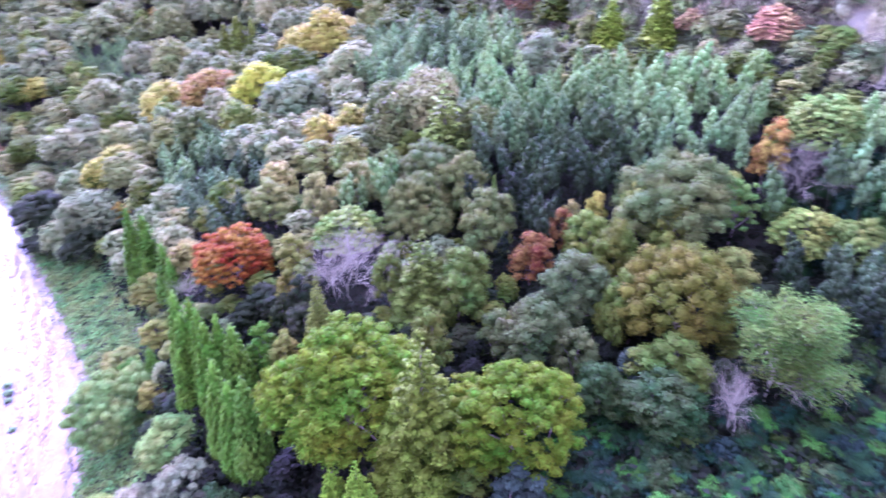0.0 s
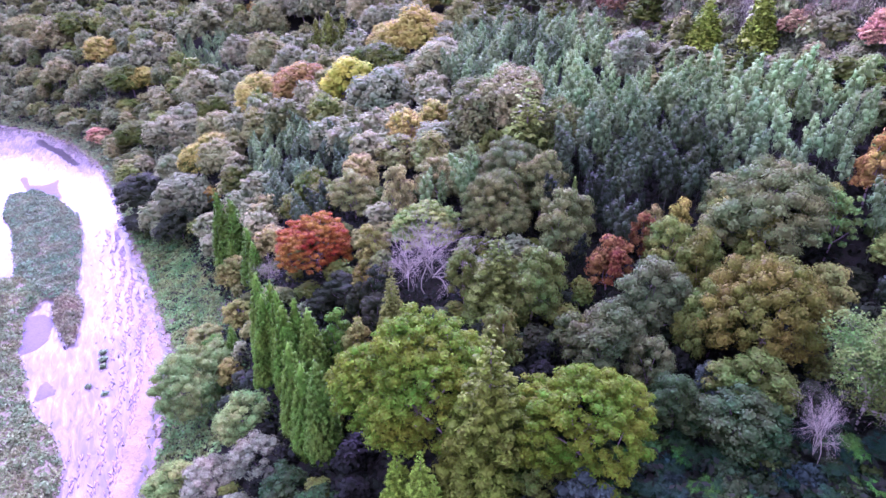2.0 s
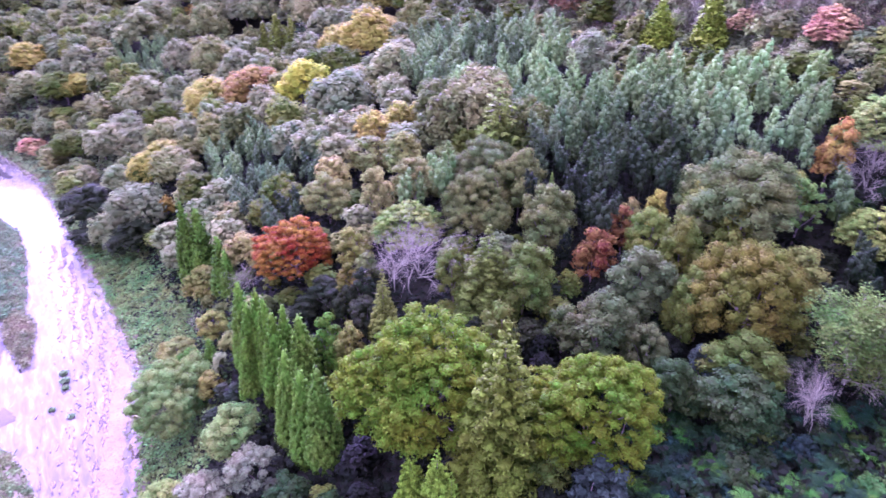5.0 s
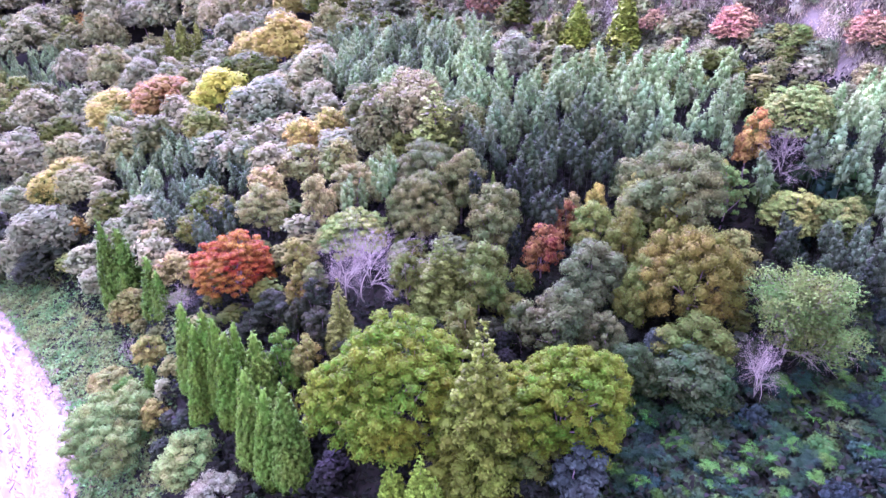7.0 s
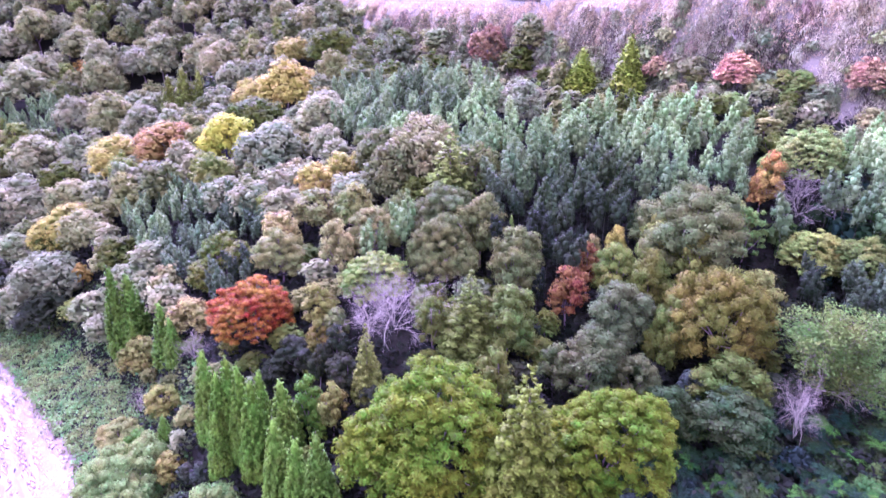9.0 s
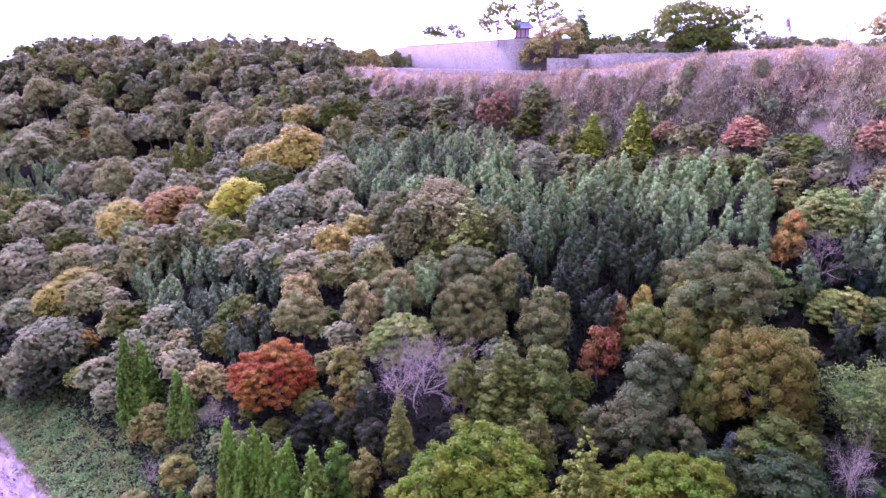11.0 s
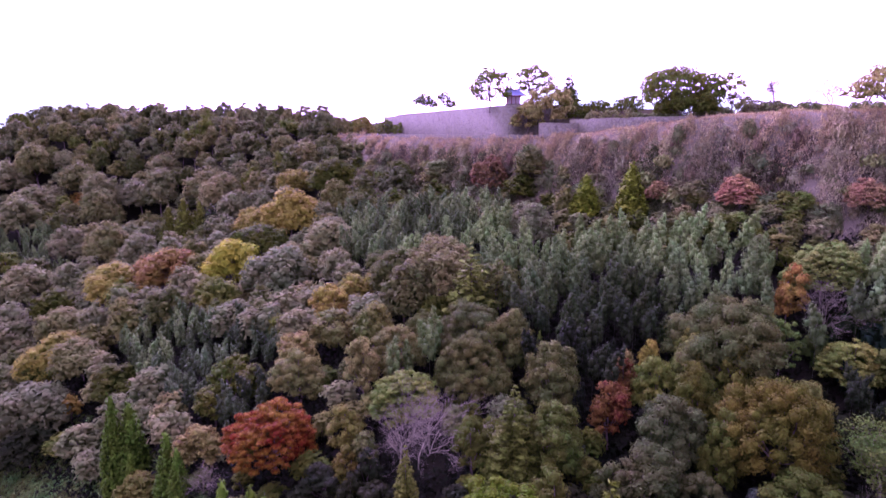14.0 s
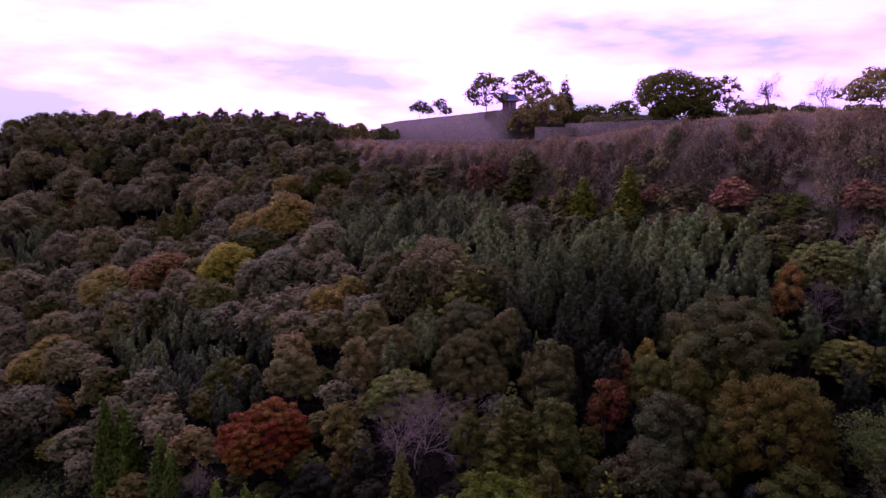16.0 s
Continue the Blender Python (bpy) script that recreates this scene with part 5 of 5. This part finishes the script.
random.seed(47)
mounds = [hanging_mound(300 + q) for q in range(5)]
DRAPED = [((0.31, 0.285, 0.13), "pale straw-coloured dead vines draped over the cliff"), ((0.17, 0.135, 0.07), "brown dead vines draped over the cliff"),
          ((0.26, 0.27, 0.13), "greyish dry stems draped over the cliff"), ((0.11, 0.15, 0.05), "green creepers draped over the cliff")]
draped = [[] for _ in DRAPED]
ms = np.r_[rng.uniform(0, 0.42, 210), rng.uniform(0.42, 1, 150)]
mo = np.r_[rng.uniform(-10, 1.5, 210), rng.uniform(-8, 0, 150)]
mx, my = along_cliff(ms, mo)
for x, y, off, share in zip(mx, my, mo, ms):
    r = random.uniform(0.9, 2.3)
    v, f = random.choice(mounds)
    turn = random.uniform(0, 6.28)
    c, s = math.cos(turn) * r / 1.6, math.sin(turn) * r / 1.6
    rot = np.array([[c, s, 0], [-s, c, 0], [0, 0, r * random.uniform(1.0, 1.7) / 1.6]])
    which_heap = 3 if random.random() < (0.16 if off > -3 else 0.55) else random.choice((0, 1, 2, 2) if off > -3 or share < 0.3 else (1, 1, 1, 2))
    draped[which_heap].append((v @ rot + (x, y, float(surface(x, y)) - 1.2 * r), f))
for (rgb, about), heap in zip(DRAPED, draped):
    ob = tagged(new("cliff_vines", mesh_of("cliff_vines", *joined(heap), VINES)), about, "plants", kind="stuff")
    ob.color = (*rgb, 1)
gx1, gy1 = along_cliff(rng.uniform(0, 1, 7000), rng.uniform(-2, 8, 7000))
scatter("dry_grass", "pinkish dry grass along the edge of the plateau", "grass", np.stack([gx1, gy1, surface(gx1, gy1) + 0.15], 1), (0.36, 0.28, 0.13), (0.3, 0.06), 4, 0.5, 0.12, up=0.5, mat=VINES)
# the two columnar trees at the cliff foot stand free
STANDING += [(43.5, 135.7, 9.0), (41.0, 131.0, 9.0), (38.5, 126.0, 8.0), (34.8, 142.8, 8.0), (32.5, 138.0, 8.0)]
random.seed(41)
TONES = [((0.15, 0.16, 0.062), "brownish scrub below the cliff"), ((0.11, 0.15, 0.055), "green scrub below the cliff"),
         ((0.105, 0.125, 0.04), "dull olive scrub below the cliff"), ((0.18, 0.21, 0.06), "yellow-green scrub below the cliff")]
clumps = [shrub_mesh(90 + q, 1.6, 2.0, (0.32, 0.18)) for q in range(3)]
sx, sy = along_cliff(rng.uniform(0, 1, 520), np.r_[rng.uniform(-24, -7, 380), rng.uniform(-8, -2.5, 140)])
heaps = [[] for _ in TONES]
for x, y in zip(sx, sy):
    r = random.uniform(1.2, 3.0)
    if clear(x, y, r, 0.4):
        v, f = random.choice(clumps)
        turn = random.uniform(0, 6.28)
        c, s = math.cos(turn) * r / 1.6, math.sin(turn) * r / 1.6
        rot = np.array([[c, s, 0], [-s, c, 0], [0, 0, r * random.uniform(1.0, 1.8) / 2.0]])
        heaps[random.randrange(4)].append((v @ rot + (x, y, float(surface(x, y)) - 0.5), f))
for (rgb, about), heap in zip(TONES, heaps):
    ob = tagged(new("scrub", mesh_of("scrub", *joined(heap), LEAF)), about, "scrub", kind="stuff")
    ob.color = (*rgb, 1)
sx, sy = along_cliff(np.r_[rng.uniform(0.1, 1, 90), rng.uniform(0, 1, 150)], np.r_[rng.uniform(-22, -10, 90), rng.uniform(-13, -7, 150)])
for x, y in zip(sx, sy):
    r = random.uniform(1.5, 2.9)
    if clear(x, y, r, 0.5):
        tree("broad", random.choice(["slate", "olive_light", "slate", "yellow_olive", "grey", "slate", "fresh", "beige", "olive"]), float(x), float(y), r * random.uniform(1.7, 2.4), r)


# ---- castle ruin on the plateau ----
def wall_run(name, line, base, top, thick, label, batter=0.12):
    """A battered stone wall along a line, its top uneven, with coping stones."""
    pts = []
    for (ax, ay), (bx, by) in zip(line, line[1:]):
        n = max(2, int(math.hypot(bx - ax, by - ay) / 2))
        pts += [(ax + (bx - ax) * q / n, ay + (by - ay) * q / n) for q in range(n)]
    pts.append(line[-1])
    p = np.array(pts)
    t = unit(np.gradient(p, axis=0))
    nrm = np.stack([t[:, 1], -t[:, 0]], 1)      # to the right of the way along the line: the inside
    f = np.linspace(0, 1, len(p))
    zb, zt = base[0] + (base[1] - base[0]) * f, top[0] + (top[1] - top[0]) * f
    zt = zt + 0.12 * np.sin(np.arange(len(p)) * 1.7) * np.sin(np.arange(len(p)) * 0.6)
    lean = (zt - zb)[:, None] * batter
    cols = [np.c_[p - nrm * lean, zb], np.c_[p, zt], np.c_[p + nrm * thick, zt], np.c_[p + nrm * thick, zb]]
    n = len(p)
    v = np.concatenate(cols)
    faces = [(a * n + q, a * n + q + 1, b * n + q + 1, b * n + q) for a, b in ((0, 1), (1, 2), (2, 3)) for q in range(n - 1)]
    faces += [(0, n, 2 * n, 3 * n), (n - 1, 4 * n - 1, 3 * n - 1, 2 * n - 1)]
    return tagged(new(name, mesh_of(name, v, np.array(faces), STONE)), label, "stone wall", kind="structure")


wall_run("castle_wall_main", [(12.5, 336), (24, 256), (33.5, 192), (48, 196)], (46, 43), (54.8, 55.6), 3.0, "tall battered grey castle wall of fitted stone")
wall_run("castle_wall_terrace", [(-24, 300), (-14, 276), (12, 226), (31, 188), (40, 178)], (41.5, 42.5), (46.3, 46.6), 2.0, "low retaining wall of grey stone along the cliff edge")
wall_run("castle_wall_block", [(39.5, 180), (43.5, 174.5), (49.5, 178)], (43.5, 43.5), (50.0, 50.0), 4.0, "square corner block of pale fitted stone")
wall_run("castle_wall_low", [(45.8, 175.5), (49.8, 165.5), (57, 155), (65, 145.5)], (46, 48), (51.0, 51.5), 1.5, "low rubble stone wall on the cliff top")


def prism(points, z0, z1, name, mat):
    """An upright block over a plan."""
    n = len(points)
    me = bpy.data.meshes.new(name)
    me.from_pydata([(x, y, z0) for x, y in points] + [(x, y, z1) for x, y in points], [],
                   [tuple(range(n, 2 * n)), tuple(reversed(range(n)))] + [(q, (q + 1) % n, n + (q + 1) % n, n + q) for q in range(n)])
    me.materials.append(mat)
    return me


tagged(new("terrace", prism([(16, 335), (35.5, 194.5), (50, 197.5), (112, 232), (80, 335)], 40, 56.0, "terrace", TURF)), "grassy terrace behind the castle wall", "ground", kind="structure")


def shrine(x, y, z, turn):
    """A small vermilion hall under a curved hipped roof of blue-grey tiles."""
    root = tagged(new("shrine_hall"), "small vermilion wooden shrine hall with a blue-grey tiled roof", "shrine")
    root.location, root.rotation_euler = (x, y, z), (0, 0, turn)

    def add_part(name, me, parent=root, label=""):
        ob = new(name, me)
        ob.parent = parent
        return tagged(ob, label)

    def box(name, x0, x1, y0, y1, z0, z1, mat):
        return prism([(x0, y0), (x1, y0), (x1, y1), (x0, y1)], z0, z1, name, mat)

    add_part("plinth", box("plinth", -2.6, 2.6, -2.2, 2.2, -0.2, 0.4, STONE))
    add_part("wall", box("wall", -1.9, 1.9, -1.5, 1.5, 0.4, 2.9, PLASTER), label="white plaster wall")
    for px in (-2.0, -0.7, 0.7, 2.0):
        for py in (-1.6, 1.6):
            add_part("post", box("post", px - 0.11, px + 0.11, py - 0.11, py + 0.11, 0.4, 3.0, RED_WOOD), label="vermilion post")
    add_part("beam", box("beam", -2.3, 2.3, -1.8, 1.8, 2.75, 3.1, RED_WOOD), label="vermilion beam")
    rows = []
    n = 40
    for f in np.linspace(0, 1, 9):
        hx, hy = 4.1 - 2.0 * f, 3.5 - 3.36 * f
        zz = 3.0 + 1.9 * f ** 1.5
        a = np.linspace(0, 4, n, endpoint=False)
        s, u = np.floor(a).astype(int), a % 1
        px = np.select([s == 0, s == 1, s == 2, s == 3], [-hx + 2 * hx * u, np.full(n, hx), hx - 2 * hx * u, np.full(n, -hx)])
        py = np.select([s == 0, s == 1, s == 2, s == 3], [np.full(n, -hy), -hy + 2 * hy * u, np.full(n, hy), hy - 2 * hy * u])
        rows.append(np.stack([px, py, zz + 0.35 * (1 - f) * (2 * np.abs(u - 0.5)) ** 3], 1))
    v = np.concatenate(rows)
    fc = [(r * n + q, r * n + (q + 1) % n, (r + 1) * n + (q + 1) % n, (r + 1) * n + q) for r in range(8) for q in range(n)]
    roof = add_part("roof", mesh_of("roof", v, np.array(fc), ROOF_TILE), label="blue-grey tiled roof")
    add_part("ridge", box("ridge", -2.2, 2.2, -0.2, 0.2, 4.8, 5.25, ROOF_TILE), roof)
    add_part("eaves", box("eaves", -3.1, 3.1, -2.7, 2.7, 2.9, 3.06, RED_WOOD))


shrine(37.5, 206, 56.0, radians(-12))


def sky_tree(colour, x, y, z, height, radius, kind="broad", umbrella=0.22, dense=False, label="dark open-crowned tree on the castle plateau"):
    """A tree against the sky: bare trunk below, open clumps of leaves above."""
    root = tagged(new("plateau_tree"), label, "tree", "trees on the plateau")
    root.location = (x, y, z - 0.2)
    seed = int(abs(x * 13 + y * 7)) % 997
    w, l = broad_tree(seed, radius, height, int(18 + radius * 3), 0.2, (0.38, 0.23), 0.5 if dense else 0.36, flat=0.8, low=umbrella, limbs=16, core=0.7 if dense else 0.5)
    trunk = new("trunk", mesh_of("trunk", *w, BARK))
    crown = new("crown", mesh_of("crown", *l, LEAF))
    trunk.parent = crown.parent = root
    crown.color = (*COLOURS[colour][0], 1)
    STANDING.append((x, y, radius))
    return root


def sky_twigs(x, y, z, height, radius):
    w, l = bare_tree(int(x * 3 + y), radius, height, thick=0.9)
    root = tagged(new("bare_tree"), "leafless wind-bent tree on the cliff edge", "tree", "trees on the plateau")
    root.location = (x, y, z - 0.2)
    trunk = new("trunk", mesh_of("trunk", *w, BARK))
    trunk.parent = root


for x, y, h, r in ((8, 318, 9.0, 5.0), (-5, 309, 10.0, 6.0), (13.5, 304, 7.0, 4.2)):
    sky_tree("olive_light", x, y, float(ground(x, y)), h, r, umbrella=0.0, dense=True, label="rounded olive green tree at the far end of the castle wall")
sky_tree("olive_light", 28.8, 203, 54.6, 13.6, 7.6, umbrella=0.08)
sky_tree("olive_light", 43.4, 203, 55.8, 14.6, 7.6, umbrella=0.12)
sky_tree("sunlit", 42.5, 187, 47.0, 15.5, 8.5, umbrella=0.08, dense=True, label="round yellow-green tree before the castle wall")
sky_tree("sunlit", 36, 187, 46.5, 10.5, 5.0, umbrella=0.08, dense=True, label="round yellow-green tree before the castle wall")
tree("cedar", "olive", 54, 199, 13.0, 3.0, z=54.0)
for x, y, h, r in ((58, 186, 8.5, 5.0), (63, 178, 8, 4.5), (53, 192, 9, 5.0), (68, 184, 8, 4)):
    sky_tree("olive", x, y, float(ground(x, y)), h, r, umbrella=0.2, label="dark rounded tree on the plateau")
sky_tree("olive_light", 67.5, 157, float(ground(67.5, 157)), 14.0, 11.5, umbrella=0.12, label="broad umbrella-shaped tree on the cliff top")
sky_tree("olive", 67, 153, float(ground(67, 153)), 7.0, 8.5, umbrella=0.05, dense=True, label="low dark spreading tree on the cliff top")
sky_tree("olive_light", 78.5, 151, float(ground(78.5, 151)), 11.5, 4.5, umbrella=0.1)
sky_twigs(79.5, 137, float(ground(79.5, 137)), 11.0, 7.0)
sky_twigs(84.5, 126, float(ground(84.5, 126)), 9.5, 6.0)
for x, y, h, r in ((52, 176, 6, 3.0), (55.5, 172, 5.5, 3.2), (58.5, 168, 5, 2.6), (77, 142, 3.6, 4.0), (81, 138, 3.2, 3.6), (86, 133, 3.0, 3.0)):
    sky_tree("purple_grey", x, y, float(ground(x, y)), h, r, umbrella=0.15, label="low greyish tree on the cliff top")
for x, y, h, r in ((83, 140, 4.2, 4.5), (70, 168, 4.0, 6.0), (78, 160, 4.0, 6.0), (86, 150, 4.0, 6.0), (93, 141, 4.0, 6.0), (99, 130, 4.0, 6.0), (63, 171, 4.0, 5.0)):
    sky_tree("slate", x, y, float(ground(x, y)) - 1.2, h, r, umbrella=0.0, dense=True, label="low grey-green bush on the cliff top")
sky_tree("sunlit", 88, 114, float(ground(88, 114)), 9.5, 8.0, umbrella=0.1, label="yellow-green tree on the cliff edge")
for x, y, h, r in ((24.5, 304, 9.5, 5.0), (32.5, 293, 10.5, 4.2), (28, 300, 7, 3.6), (36, 296, 6.5, 3.5)):
    sky_tree("olive", x, y, 55.8, h, r, umbrella=0.3)
# skyline crowns take the haze-paled colours too
RIDGE = ["purple_grey", "purple_grey", "beige", "pinkish", "beige", "slate"]
random.seed(77)
for x, y, h, r in ((-12, 318, 9, 6), (-2, 312, 8, 6), (6, 318, 7, 5), (12, 322, 7, 5), (-8, 326, 9, 7), (-21, 301, 10.5, 9.0), (-14, 295, 9, 6), (-5, 293, 10, 6.5), (2, 307, 7, 5), (-36, 315, 9, 6.5), (-47, 327, 8, 8), (-30, 306, 7, 6)):
    sky_tree(random.choice(RIDGE), x, y, float(ground(x, y)) - 0.26 * h, 1.24 * h, r, umbrella=0.0, dense=True, label="rounded tree on the skyline of the wooded ridge")
for x, y, h, r in ((-157, 381, 14, 8), (-127, 365, 15, 11), (-118, 367, 15, 6), (-104, 360, 14, 6), (-91, 357, 13, 5), (-84, 352, 12, 4), (-73, 348, 13, 5), (-65, 343, 11, 10), (-55, 338, 10, 6), (-142, 372, 11, 9), (-112, 358, 10, 8), (-97, 352, 10, 8), (-78, 345, 9, 8)):
    sky_tree(random.choice(RIDGE), x, y, float(ground(x, y)) - 0.26 * h, 1.24 * h, r, umbrella=0.0, dense=True, label="tree on the skyline of the wooded ridge")

# ---- far hills on the horizon ----
a = np.linspace(-75, 75, 120)
hz = 20 + 34 * (0.5 + 0.5 * np.sin(a * 0.21 + 1)) * (0.6 + 0.4 * np.sin(a * 0.53)) + 8 * np.sin(a * 1.1)
hx, hy = 4200 * np.sin(np.radians(a)), 4200 * np.cos(np.radians(a))
hv = np.concatenate([np.c_[hx, hy, np.full(120, -80.0)], np.c_[hx * 1.03, hy * 1.03, np.maximum(hz, 5)], np.c_[hx * 1.08, hy * 1.08, np.full(120, -80.0)]])
hf = np.array([(r * 120 + q, r * 120 + q + 1, (r + 1) * 120 + q + 1, (r + 1) * 120 + q) for r in range(2) for q in range(119)])
tagged(new("backdrop", mesh_of("backdrop", hv, hf, HAZY_HILL, smooth=True)), "far hills on the horizon, blue distance haze in their colour", "hills", kind="structure")
